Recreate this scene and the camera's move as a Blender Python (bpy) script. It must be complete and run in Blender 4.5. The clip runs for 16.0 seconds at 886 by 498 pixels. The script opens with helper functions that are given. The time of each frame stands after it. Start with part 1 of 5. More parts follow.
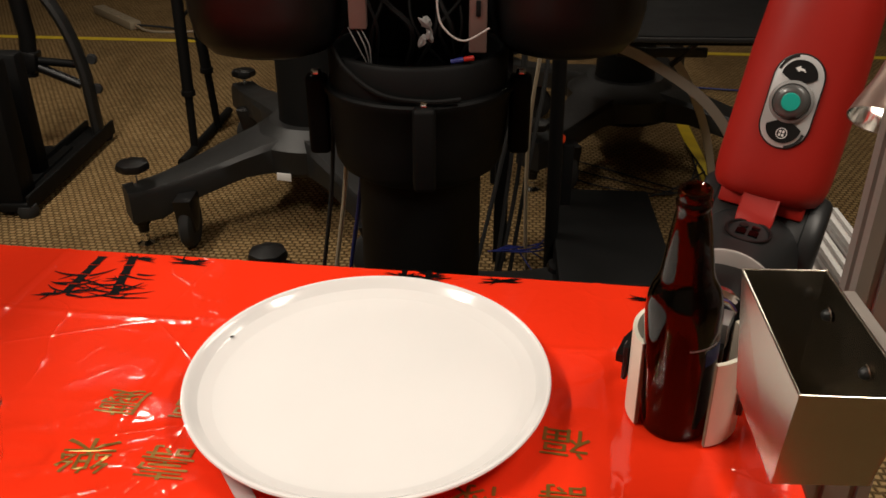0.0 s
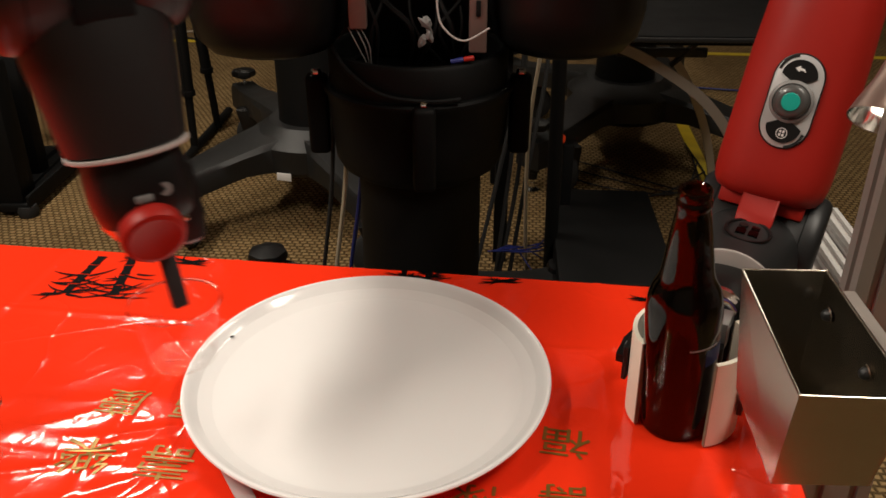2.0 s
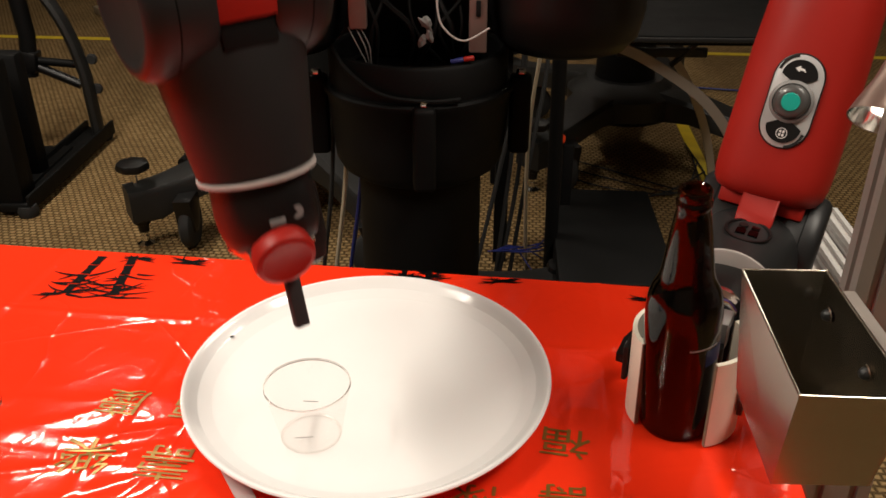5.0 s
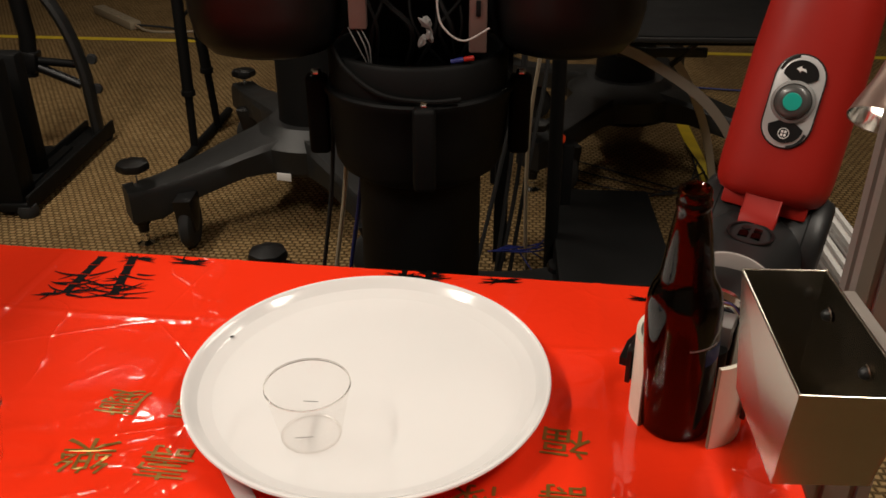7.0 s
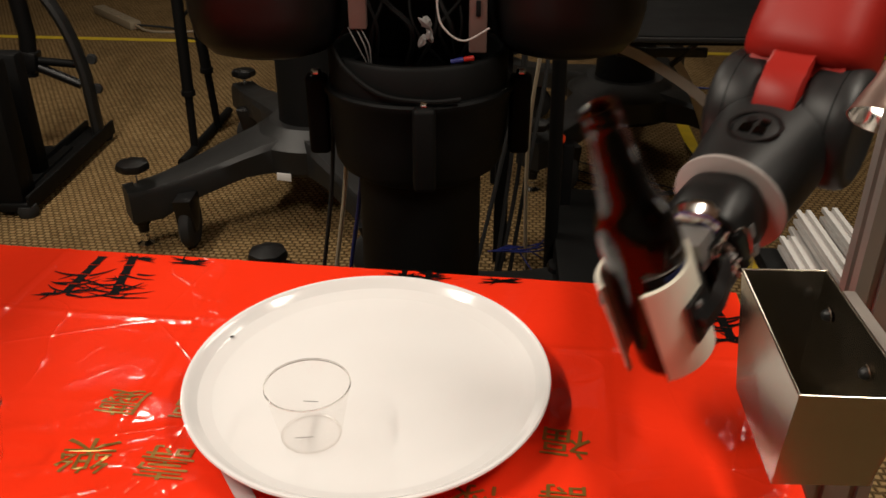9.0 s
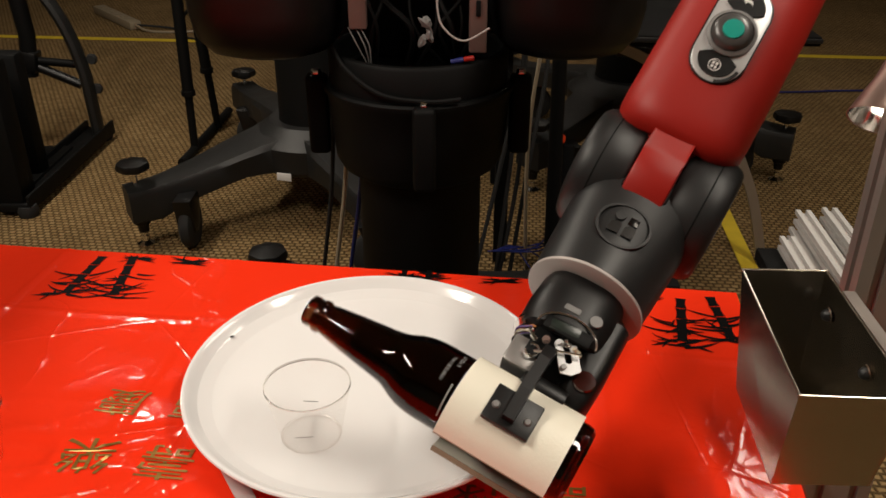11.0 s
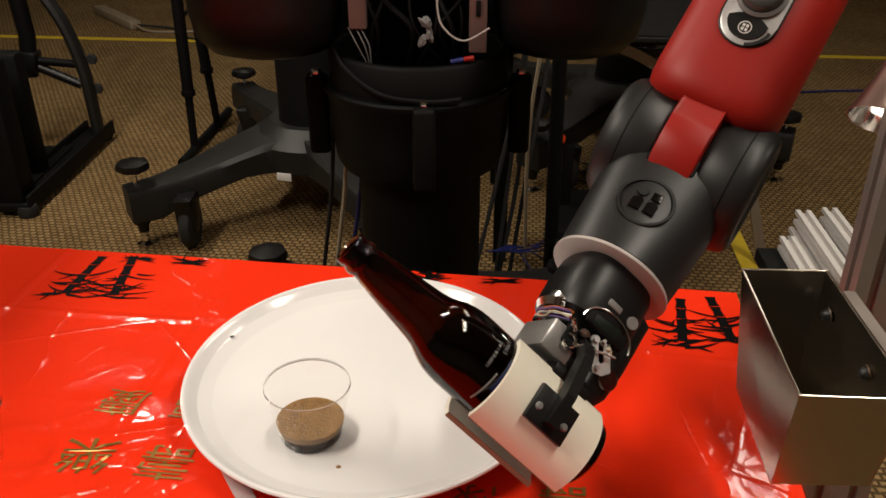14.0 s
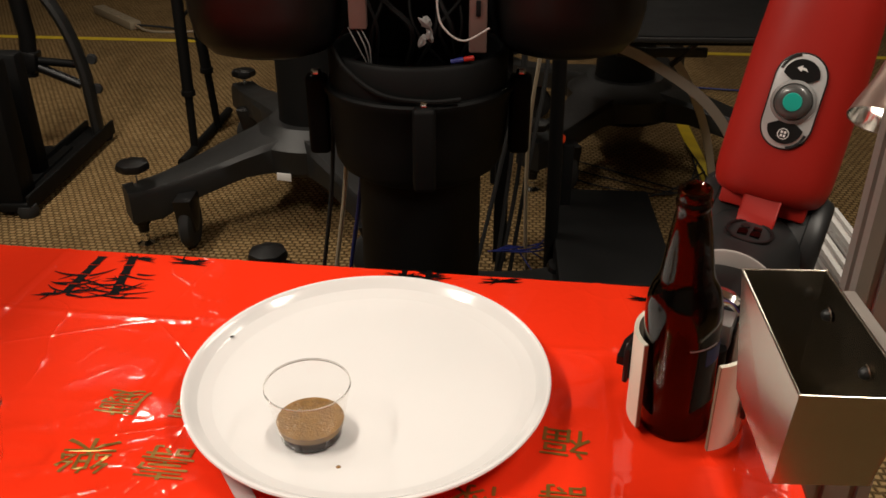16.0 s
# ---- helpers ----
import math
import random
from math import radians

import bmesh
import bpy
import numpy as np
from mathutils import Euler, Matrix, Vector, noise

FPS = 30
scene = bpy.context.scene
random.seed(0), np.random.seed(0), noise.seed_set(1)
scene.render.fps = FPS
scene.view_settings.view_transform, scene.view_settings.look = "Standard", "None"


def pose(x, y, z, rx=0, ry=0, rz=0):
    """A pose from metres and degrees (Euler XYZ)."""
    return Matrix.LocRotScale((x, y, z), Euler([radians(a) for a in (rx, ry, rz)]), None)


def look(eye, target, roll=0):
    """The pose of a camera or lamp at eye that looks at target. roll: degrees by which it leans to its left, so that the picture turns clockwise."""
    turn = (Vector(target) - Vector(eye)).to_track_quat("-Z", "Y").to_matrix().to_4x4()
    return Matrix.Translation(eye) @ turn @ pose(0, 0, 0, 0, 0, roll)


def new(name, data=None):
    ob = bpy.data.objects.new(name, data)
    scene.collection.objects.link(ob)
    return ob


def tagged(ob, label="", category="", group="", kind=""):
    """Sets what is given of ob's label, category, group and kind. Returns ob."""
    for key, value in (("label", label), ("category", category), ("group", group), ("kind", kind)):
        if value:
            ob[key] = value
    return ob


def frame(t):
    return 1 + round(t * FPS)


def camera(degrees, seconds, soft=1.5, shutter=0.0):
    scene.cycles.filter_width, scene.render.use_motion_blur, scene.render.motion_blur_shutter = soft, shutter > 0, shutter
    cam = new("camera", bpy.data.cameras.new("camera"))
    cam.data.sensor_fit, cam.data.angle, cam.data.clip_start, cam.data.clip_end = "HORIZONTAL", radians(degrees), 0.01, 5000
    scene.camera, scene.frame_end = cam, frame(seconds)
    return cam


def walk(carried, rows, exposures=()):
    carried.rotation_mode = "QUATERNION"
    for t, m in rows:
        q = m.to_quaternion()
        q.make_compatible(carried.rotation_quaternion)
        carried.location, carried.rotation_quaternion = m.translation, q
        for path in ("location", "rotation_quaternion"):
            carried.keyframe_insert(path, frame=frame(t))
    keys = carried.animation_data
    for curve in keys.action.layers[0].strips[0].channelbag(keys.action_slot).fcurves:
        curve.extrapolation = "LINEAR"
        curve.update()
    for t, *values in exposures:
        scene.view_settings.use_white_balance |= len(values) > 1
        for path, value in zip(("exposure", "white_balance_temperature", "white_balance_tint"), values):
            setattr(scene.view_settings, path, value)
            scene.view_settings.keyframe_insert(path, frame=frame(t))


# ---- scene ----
cam = camera(55.17, 16.0, soft=1.6, shutter=0.5)
EYE = pose(0, 0, 1.27, 62, 0, 0)
walk(cam, [(0.0, EYE), (16.0, EYE)],
     [(0.0, 0.12), (1.5, 0.10), (2.0, 0.12), (3.0, 0.44), (4.2, 0.52), (5.0, 0.35), (6.3, 0.10), (7.0, -0.03), (7.5, 0.07), (8.0, 0.08), (9.2, 0.08), (11.3, 0.03), (13.0, 0.06), (14.5, 0.10), (15.2, 0.12), (16.0, 0.12)])

# ---------------------------------------------------------------- light
world = bpy.data.worlds.new("world")
scene.world = world
world.use_nodes = True
world.node_tree.nodes["Background"].inputs[0].default_value = (1.0, 0.86, 0.7, 1)
world.node_tree.nodes["Background"].inputs[1].default_value = 0.012


def ceiling_lamp(x, y, w, d, watts):
    light = bpy.data.lights.new("ceiling_light", "AREA")
    light.shape, light.size, light.size_y, light.energy = "RECTANGLE", w, d, watts
    light.color = (1.0, 0.905, 0.775)
    ob = new("ceiling_light", light)
    ob.matrix_world = pose(x, y, 2.72)


PANELS = [(-1.4, 0.35), (-1.40, 2.55), (1.1, 0.35), (1.45, 2.35), (-1.4, 5.5), (1.1, 5.5)]
WATTS = [50, 32, 35, 11, 5, 5]
for (px, py), w in zip(PANELS, WATTS):
    ceiling_lamp(px, py, 0.20, 1.20, w)

# ---------------------------------------------------------------- mesh helpers
TAU = 2 * math.pi


def part(name, bm, material, parent=None, label="", smooth=True, m=None):
    """One mesh object from a bmesh, under a thing or a part."""
    bmesh.ops.recalc_face_normals(bm, faces=bm.faces[:])
    me = bpy.data.meshes.new(name)
    bm.to_mesh(me)
    bm.free()
    for f in me.polygons:
        f.use_smooth = smooth
    me.materials.append(material)
    if smooth:
        me.set_sharp_from_angle(angle=radians(38))
    ob = new(name, me)
    if parent is not None:
        ob.parent = parent
    if m is not None:
        ob.matrix_basis = m
    return tagged(ob, label)


def empty(name, m, label, category, group="", kind=""):
    ob = new(name)
    ob.empty_display_size = 0.05
    ob.matrix_basis = m
    return tagged(ob, label, category, group, kind)


def box(sx, sy, sz, m=None, bevel=0.0, bm=None, seg=2):
    """A box centred on m, with rounded edges."""
    one = bmesh.new()
    bmesh.ops.create_cube(one, size=1.0, matrix=Matrix.Diagonal((sx, sy, sz, 1)))
    if bevel:
        bmesh.ops.bevel(one, geom=one.edges[:], offset=bevel, segments=seg, affect="EDGES", profile=0.5)
    return merged(one, m, bm)


def merged(one, m=None, bm=None):
    if m is not None:
        one.transform(m)
    if bm is None:
        return one
    me = bpy.data.meshes.new("tmp")
    one.to_mesh(me)
    one.free()
    bm.from_mesh(me)
    bpy.data.meshes.remove(me)
    return bm


def lathe(profile, seg=48, m=None, bm=None, sx=1.0, sy=1.0, arc=TAU, start=0.0):
    """A solid of revolution round z from (radius, z) pairs."""
    one = bmesh.new()
    full = abs(arc - TAU) < 1e-6
    n = seg if full else seg + 1
    rings = []
    for r, z in profile:
        if r < 1e-6:
            rings.append([one.verts.new((0, 0, z))] * n)
        else:
            rings.append([one.verts.new((r * sx * math.cos(start + arc * i / seg), r * sy * math.sin(start + arc * i / seg), z)) for i in range(n)])
    for a, b in zip(rings, rings[1:]):
        for i in range(n if full else n - 1):
            j = (i + 1) % n
            f = [a[i], a[j], b[j], b[i]]
            f = [v for k, v in enumerate(f) if v not in f[:k]]
            if len(f) > 2:
                one.faces.new(f)
    return merged(one, m, bm)


def tube(path, radius, seg=8, bm=None, m=None, closed=True, flat=1.0):
    """A tube along points; radius may be one number or one for each point."""
    one = bmesh.new()
    pts = [Vector(p) for p in path]
    rad = radius if isinstance(radius, (list, tuple)) else [radius] * len(pts)
    up = Vector((0, 0, 1))
    rings, side = [], None
    for i, p in enumerate(pts):
        d = (pts[min(i + 1, len(pts) - 1)] - pts[max(i - 1, 0)]).normalized()
        if side is None:
            side = d.cross(up if abs(d.z) < 0.95 else Vector((0, 1, 0))).normalized()
        side = (side - d * side.dot(d)).normalized()
        over = side.cross(d)
        rings.append([one.verts.new(p + rad[i] * (math.cos(TAU * k / seg) * side + flat * math.sin(TAU * k / seg) * over)) for k in range(seg)])
    for a, b in zip(rings, rings[1:]):
        for k in range(seg):
            one.faces.new((a[k], a[(k + 1) % seg], b[(k + 1) % seg], b[k]))
    if closed:
        one.faces.new(rings[0]), one.faces.new(rings[-1])
    return merged(one, m, bm)


def curve(points, n=8):
    """A smooth line through points."""
    p = [Vector(points[0]), *map(Vector, points), Vector(points[-1])]
    out = []
    for a, b, c, d in zip(p, p[1:], p[2:], p[3:]):
        for i in range(n):
            t = i / n
            out.append(0.5 * (2 * b + (c - a) * t + (2 * a - 5 * b + 4 * c - d) * t * t + (3 * b - a - 3 * c + d) * t ** 3))
    return [*out, p[-2]]


def prism(outline, depth, m=None, bevel=0.0, bm=None):
    """A flat outline in x and z, given thickness along y, centred."""
    one = bmesh.new()
    a = [one.verts.new((x, -depth / 2, z)) for x, z in outline]
    b = [one.verts.new((x, depth / 2, z)) for x, z in outline]
    n = len(a)
    one.faces.new(a), one.faces.new(b[::-1])
    for i in range(n):
        one.faces.new((a[i], a[(i + 1) % n], b[(i + 1) % n], b[i]))
    if bevel:
        rim = [e for f in one.faces if len(f.verts) == n and n != 4 for e in f.edges] or one.edges[:]
        bmesh.ops.bevel(one, geom=list(set(rim)), offset=bevel, segments=2, affect="EDGES", profile=0.5)
    return merged(one, m, bm)


def loft(sections, m=None, bm=None, caps=True):
    """A skin over closed loops of equal length."""
    one = bmesh.new()
    rings = [[one.verts.new(p) for p in s] for s in sections]
    n = len(rings[0])
    for a, b in zip(rings, rings[1:]):
        for i in range(n):
            one.faces.new((a[i], a[(i + 1) % n], b[(i + 1) % n], b[i]))
    if caps:
        one.faces.new(rings[0]), one.faces.new(rings[-1][::-1])
    return merged(one, m, bm)


def rounded(w, d, z, power=3.0, n=40, x0=0.0, y0=0.0):
    """A loop between an ellipse and a box, half sizes w and d."""
    out = []
    for i in range(n):
        a = TAU * i / n
        c, s = math.cos(a), math.sin(a)
        k = (abs(c) ** power + abs(s) ** power) ** (-1 / power)
        out.append((x0 + w * c * k, y0 + d * s * k, z))
    return out


# ---------------------------------------------------------------- materials
def material(name, base, rough=0.5, metal=0.0, vary=0.12, scale=30.0, bump=0.0, bump_scale=200.0, grain=(1, 1, 1), coat=0.0, rough_vary=0.1, second=None, spec=0.5):
    """A surface with stains at one scale and grain at a finer one."""
    mt = bpy.data.materials.new(name)
    mt.use_nodes = True
    nt = mt.node_tree
    b = nt.nodes["Principled BSDF"]
    b.inputs["Metallic"].default_value = metal
    b.inputs["Coat Weight"].default_value = coat
    b.inputs["Coat Roughness"].default_value = 0.06
    b.inputs["Specular IOR Level"].default_value = spec
    co = nt.nodes.new("ShaderNodeTexCoord")
    mp = nt.nodes.new("ShaderNodeMapping")
    mp.inputs["Scale"].default_value = grain
    nt.links.new(co.outputs["Object"], mp.inputs[0])
    n1 = nt.nodes.new("ShaderNodeTexNoise")
    n1.inputs["Scale"].default_value = scale
    n1.inputs["Detail"].default_value = 6
    n2 = nt.nodes.new("ShaderNodeTexNoise")
    n2.inputs["Scale"].default_value = bump_scale
    n2.inputs["Detail"].default_value = 3
    nt.links.new(mp.outputs[0], n1.inputs["Vector"])
    nt.links.new(mp.outputs[0], n2.inputs["Vector"])
    ramp = nt.nodes.new("ShaderNodeMix")
    ramp.data_type = "RGBA"
    lo = [c * (1 - vary) for c in base]
    hi = list(second) if second else [min(1, c * (1 + vary)) for c in base]
    ramp.inputs[6].default_value, ramp.inputs[7].default_value = (*lo, 1), (*hi, 1)
    nt.links.new(n1.outputs["Fac"], ramp.inputs[0])
    nt.links.new(ramp.outputs[2], b.inputs["Base Color"])
    mr = nt.nodes.new("ShaderNodeMapRange")
    mr.inputs[3].default_value, mr.inputs[4].default_value = max(0.02, rough - rough_vary), min(1, rough + rough_vary)
    nt.links.new(n1.outputs["Fac"], mr.inputs[0])
    nt.links.new(mr.outputs[0], b.inputs["Roughness"])
    if bump:
        bp = nt.nodes.new("ShaderNodeBump")
        bp.inputs["Strength"].default_value, bp.inputs["Distance"].default_value = 1.0, bump
        nt.links.new(n2.outputs["Fac"], bp.inputs["Height"])
        nt.links.new(bp.outputs[0], b.inputs["Normal"])
    return mt


def clear(name, tint, rough=0.0, ior=1.5, spec=0.5):
    mt = bpy.data.materials.new(name)
    mt.use_nodes = True
    b = mt.node_tree.nodes["Principled BSDF"]
    b.inputs["Base Color"].default_value = (*tint, 1)
    b.inputs["Roughness"].default_value, b.inputs["IOR"].default_value = rough, ior
    b.inputs["Transmission Weight"].default_value = 1.0
    b.inputs["Specular IOR Level"].default_value = spec
    return mt


def carpet_material():
    """Tan loop carpet in rows, every other row set off by half a loop."""
    mt = bpy.data.materials.new("tan_loop_carpet")
    mt.use_nodes = True
    nt = mt.node_tree
    b = nt.nodes["Principled BSDF"]
    b.inputs["Roughness"].default_value = 0.95
    b.inputs["Specular IOR Level"].default_value = 0.1
    co = nt.nodes.new("ShaderNodeTexCoord")
    mp = nt.nodes.new("ShaderNodeMapping")
    mp.inputs["Rotation"].default_value = (0, 0, radians(5.5))
    nt.links.new(co.outputs["Object"], mp.inputs[0])
    bt = nt.nodes.new("ShaderNodeTexBrick")
    bt.inputs["Scale"].default_value = 1.0
    bt.inputs["Brick Width"].default_value, bt.inputs["Row Height"].default_value = 0.024, 0.019
    bt.inputs["Mortar Size"].default_value, bt.inputs["Mortar Smooth"].default_value = 0.0052, 1.0
    bt.inputs["Color1"].default_value, bt.inputs["Color2"].default_value = (0.36, 0.24, 0.11, 1), (0.265, 0.17, 0.073, 1)
    bt.inputs["Mortar"].default_value = (0.10, 0.062, 0.026, 1)
    n0 = nt.nodes.new("ShaderNodeTexNoise")
    n0.inputs["Scale"].default_value = 55
    mv = nt.nodes.new("ShaderNodeMix")
    mv.data_type = "VECTOR"
    mv.inputs[0].default_value = 0.008
    nt.links.new(mp.outputs[0], n0.inputs["Vector"])
    nt.links.new(mp.outputs[0], mv.inputs[4])
    nt.links.new(n0.outputs["Color"], mv.inputs[5])
    nt.links.new(mv.outputs[1], bt.inputs["Vector"])
    n1 = nt.nodes.new("ShaderNodeTexNoise")
    n1.inputs["Scale"].default_value, n1.inputs["Detail"].default_value = 2.5, 8
    nt.links.new(mp.outputs[0], n1.inputs["Vector"])
    mr = nt.nodes.new("ShaderNodeMapRange")
    mr.inputs[3].default_value, mr.inputs[4].default_value = 0.65, 1.25
    nt.links.new(n1.outputs["Fac"], mr.inputs[0])
    mx = nt.nodes.new("ShaderNodeMix")
    mx.data_type, mx.blend_type = "RGBA", "MULTIPLY"
    mx.inputs[0].default_value = 1.0
    nt.links.new(bt.outputs["Color"], mx.inputs[6])
    nt.links.new(mr.outputs[0], mx.inputs[7])
    nt.links.new(mx.outputs[2], b.inputs["Base Color"])
    bp = nt.nodes.new("ShaderNodeBump")
    bp.invert = True
    bp.inputs["Strength"].default_value, bp.inputs["Distance"].default_value = 1.0, 0.006
    nt.links.new(bt.outputs["Fac"], bp.inputs["Height"])
    nt.links.new(bp.outputs[0], b.inputs["Normal"])
    return mt


CARPET = carpet_material()
PAINT = material("beige_paint", (0.30, 0.27, 0.22), 0.8, vary=0.05, scale=3)
TILE = material("ceiling_board", (0.75, 0.73, 0.68), 0.9, vary=0.05, bump=0.002)
LACQUER = material("white_lacquer", (0.785, 0.771, 0.766), 0.15, vary=0.03, scale=9, coat=0.5, rough_vary=0.05)
BLACK = material("black_plastic", (0.0048, 0.0045, 0.0046), 0.40, vary=0.25, scale=14, bump=0.00006, bump_scale=900, spec=0.35)
MATT = material("matt_black", (0.0035, 0.0035, 0.0035), 0.6, vary=0.3, scale=9, bump=0.0001, bump_scale=700, spec=0.16)
GREY = material("dark_grey_plastic", (0.0115, 0.0115, 0.0118), 0.44, vary=0.15, scale=12, bump=0.00005, bump_scale=1200, spec=0.4)
CAST = material("grey_black_casting", (0.0080, 0.0080, 0.0078), 0.48, vary=0.2, scale=10, bump=0.0006, bump_scale=500)
RED = material("red_plastic", (0.30, 0.011, 0.0065), 0.46, vary=0.09, scale=11, bump=0.00004, bump_scale=1500, spec=0.3)
RIM = material("pale_grey_rubber", (0.40, 0.36, 0.34), 0.5, vary=0.06, scale=20)
IVORY = material("ivory_pipe", (0.78, 0.74, 0.62), 0.42, vary=0.06, scale=18, bump=0.0002, bump_scale=300)
STEEL = material("brushed_steel", (0.47, 0.43, 0.37), 0.22, 1.0, vary=0.08, scale=9, bump=0.00002, bump_scale=260, grain=(0.15, 1, 3), rough_vary=0.07)
ALLOY = material("anodised_aluminium", (0.36, 0.32, 0.29), 0.40, 0.55, vary=0.08, scale=16, bump=0.0001, bump_scale=300, grain=(4, 4, 0.2))
PALE = material("pale_aluminium", (0.52, 0.50, 0.48), 0.45, 0.2, vary=0.06, scale=16)
DULL = material("dull_grey_mark", (0.17, 0.165, 0.16), 0.5, vary=0.05)
RAIL = material("pinkish_metal", (0.17, 0.115, 0.10), 0.45, 0.3, vary=0.2, scale=25)
CHROME = material("chrome", (0.75, 0.74, 0.72), 0.14, 1.0, vary=0.05)
COPPER = material("coppery_metal", (0.42, 0.31, 0.27), 0.4, 1.0, vary=0.15)
YELLOW = material("yellow_tape", (0.70, 0.50, 0.03), 0.5, vary=0.2, scale=20)
RUBBER = material("black_rubber", (0.012, 0.012, 0.012), 0.8, vary=0.3, scale=25)
INK = material("black_print", (0.003, 0.0025, 0.0025), 0.6, vary=0.2, scale=60, spec=0.05)
GOLD = material("gold_print", (0.27, 0.15, 0.03), 0.34, 0.5, vary=0.3, scale=40)
WHITE = material("white_print", (0.75, 0.74, 0.72), 0.5, vary=0.04)
SILVER = material("silver_panel", (0.56, 0.56, 0.56), 0.35, 0.4, vary=0.05)
BLUE = material("blue_cable", (0.012, 0.018, 0.12), 0.45)
TAN = material("aged_tan_plastic", (0.27, 0.22, 0.15), 0.5, vary=0.1)
CREAM = material("cream_cable", (0.45, 0.38, 0.27), 0.5)
TEAL = material("teal_button", (0.01, 0.34, 0.27), 0.3, coat=0.4)


def cloth_material():
    """Glossy red plastic sheet with creases and folds."""
    mt = material("red_plastic_sheet", (0.83, 0.032, 0.008), 0.09, vary=0.06, scale=7, coat=0.0, rough_vary=0.04)
    nt = mt.node_tree
    b = nt.nodes["Principled BSDF"]
    b.inputs["Coat Roughness"].default_value = 0.08
    co = nt.nodes.new("ShaderNodeTexCoord")
    total = None
    for kind, scale, sharp, height in (("crease", 4.0, 0.014, 0.00020), ("ridge", 15, 22, 0.00012), ("ridge", 38, 9, 0.00008), ("ridge", 6, 30, 0.00032), ("swell", 90, 1, 0.00007), ("swell", 2.6, 1, 0.0016)):
        if kind == "crease":
            n1 = nt.nodes.new("ShaderNodeTexVoronoi")
            n1.feature = "DISTANCE_TO_EDGE"
            n1.inputs["Scale"].default_value = scale
            steps = [("MULTIPLY", -1 / sharp), ("ADD", 1.0), ("MAXIMUM", 0.0), ("POWER", 1.5)]
        else:
            n1 = nt.nodes.new("ShaderNodeTexNoise")
            n1.inputs["Scale"].default_value, n1.inputs["Detail"].default_value = scale, 1.0
            steps = [("SUBTRACT", 0.5), ("ABSOLUTE", 0), ("MULTIPLY", -2.0), ("ADD", 1.0), ("POWER", sharp)] if kind == "ridge" else []
        nt.links.new(co.outputs["Object"], n1.inputs["Vector"])
        last = n1.outputs[0]
        for op, value in steps + [("MULTIPLY", height)]:
            m = nt.nodes.new("ShaderNodeMath")
            m.operation = op
            m.inputs[1].default_value = value
            nt.links.new(last, m.inputs[0])
            last = m.outputs[0]
        if total is not None:
            m = nt.nodes.new("ShaderNodeMath")
            nt.links.new(total, m.inputs[0])
            nt.links.new(last, m.inputs[1])
            last = m.outputs[0]
        total = last
    bp = nt.nodes.new("ShaderNodeBump")
    bp.inputs["Strength"].default_value, bp.inputs["Distance"].default_value = 1.0, 1.0
    nt.links.new(total, bp.inputs["Height"])
    nt.links.new(bp.outputs[0], b.inputs["Normal"])
    nt.links.new(bp.outputs[0], b.inputs["Coat Normal"])
    return mt


CLOTH = cloth_material()

# ---------------------------------------------------------------- the room
ROOM = pose(0, 0, 0, 0, 0, -5.5)


def room():
    floor = part("floor", box(11, 12, 0.1, ROOM @ pose(0, 3, -0.05)), CARPET, smooth=False)
    tagged(floor, "tan and brown loop carpet laid in rows", "floor", kind="structure")
    top = part("ceiling", box(11, 12, 0.1, ROOM @ pose(0, 3, 2.85)), TILE, smooth=False)
    tagged(top, "white suspended ceiling boards", "ceiling", kind="structure")
    for name, w, d, x, y in (("wall_north", 11, 0.1, 0, 9.05), ("wall_south", 11, 0.1, 0, -3.05), ("wall_east", 0.1, 12, 5.55, 3), ("wall_west", 0.1, 12, -5.55, 3)):
        tagged(part(name, box(w, d, 2.8, ROOM @ pose(x, y, 1.4)), PAINT, smooth=False), "plain painted office wall", "wall", kind="structure")


room()

# ---------------------------------------------------------------- table and cloth
TABLE = pose(0, 0.962, 0, 0, 0, -7.5)        # the table's far edge, x to the right, y away from the camera


def table():
    th = empty("table", TABLE, "folding table under a red plastic sheet", "table")
    part("tabletop", box(1.62, 0.76, 0.028, pose(-0.45, -0.385, 0.702), 0.006), BLACK, th)
    for x in (-1.2, 0.3):
        for y in (-0.7, -0.07):
            part("leg", lathe([(0, 0), (0.014, 0), (0.014, 0.69), (0, 0.69)], 16, pose(x, y, 0)), MATT, th)


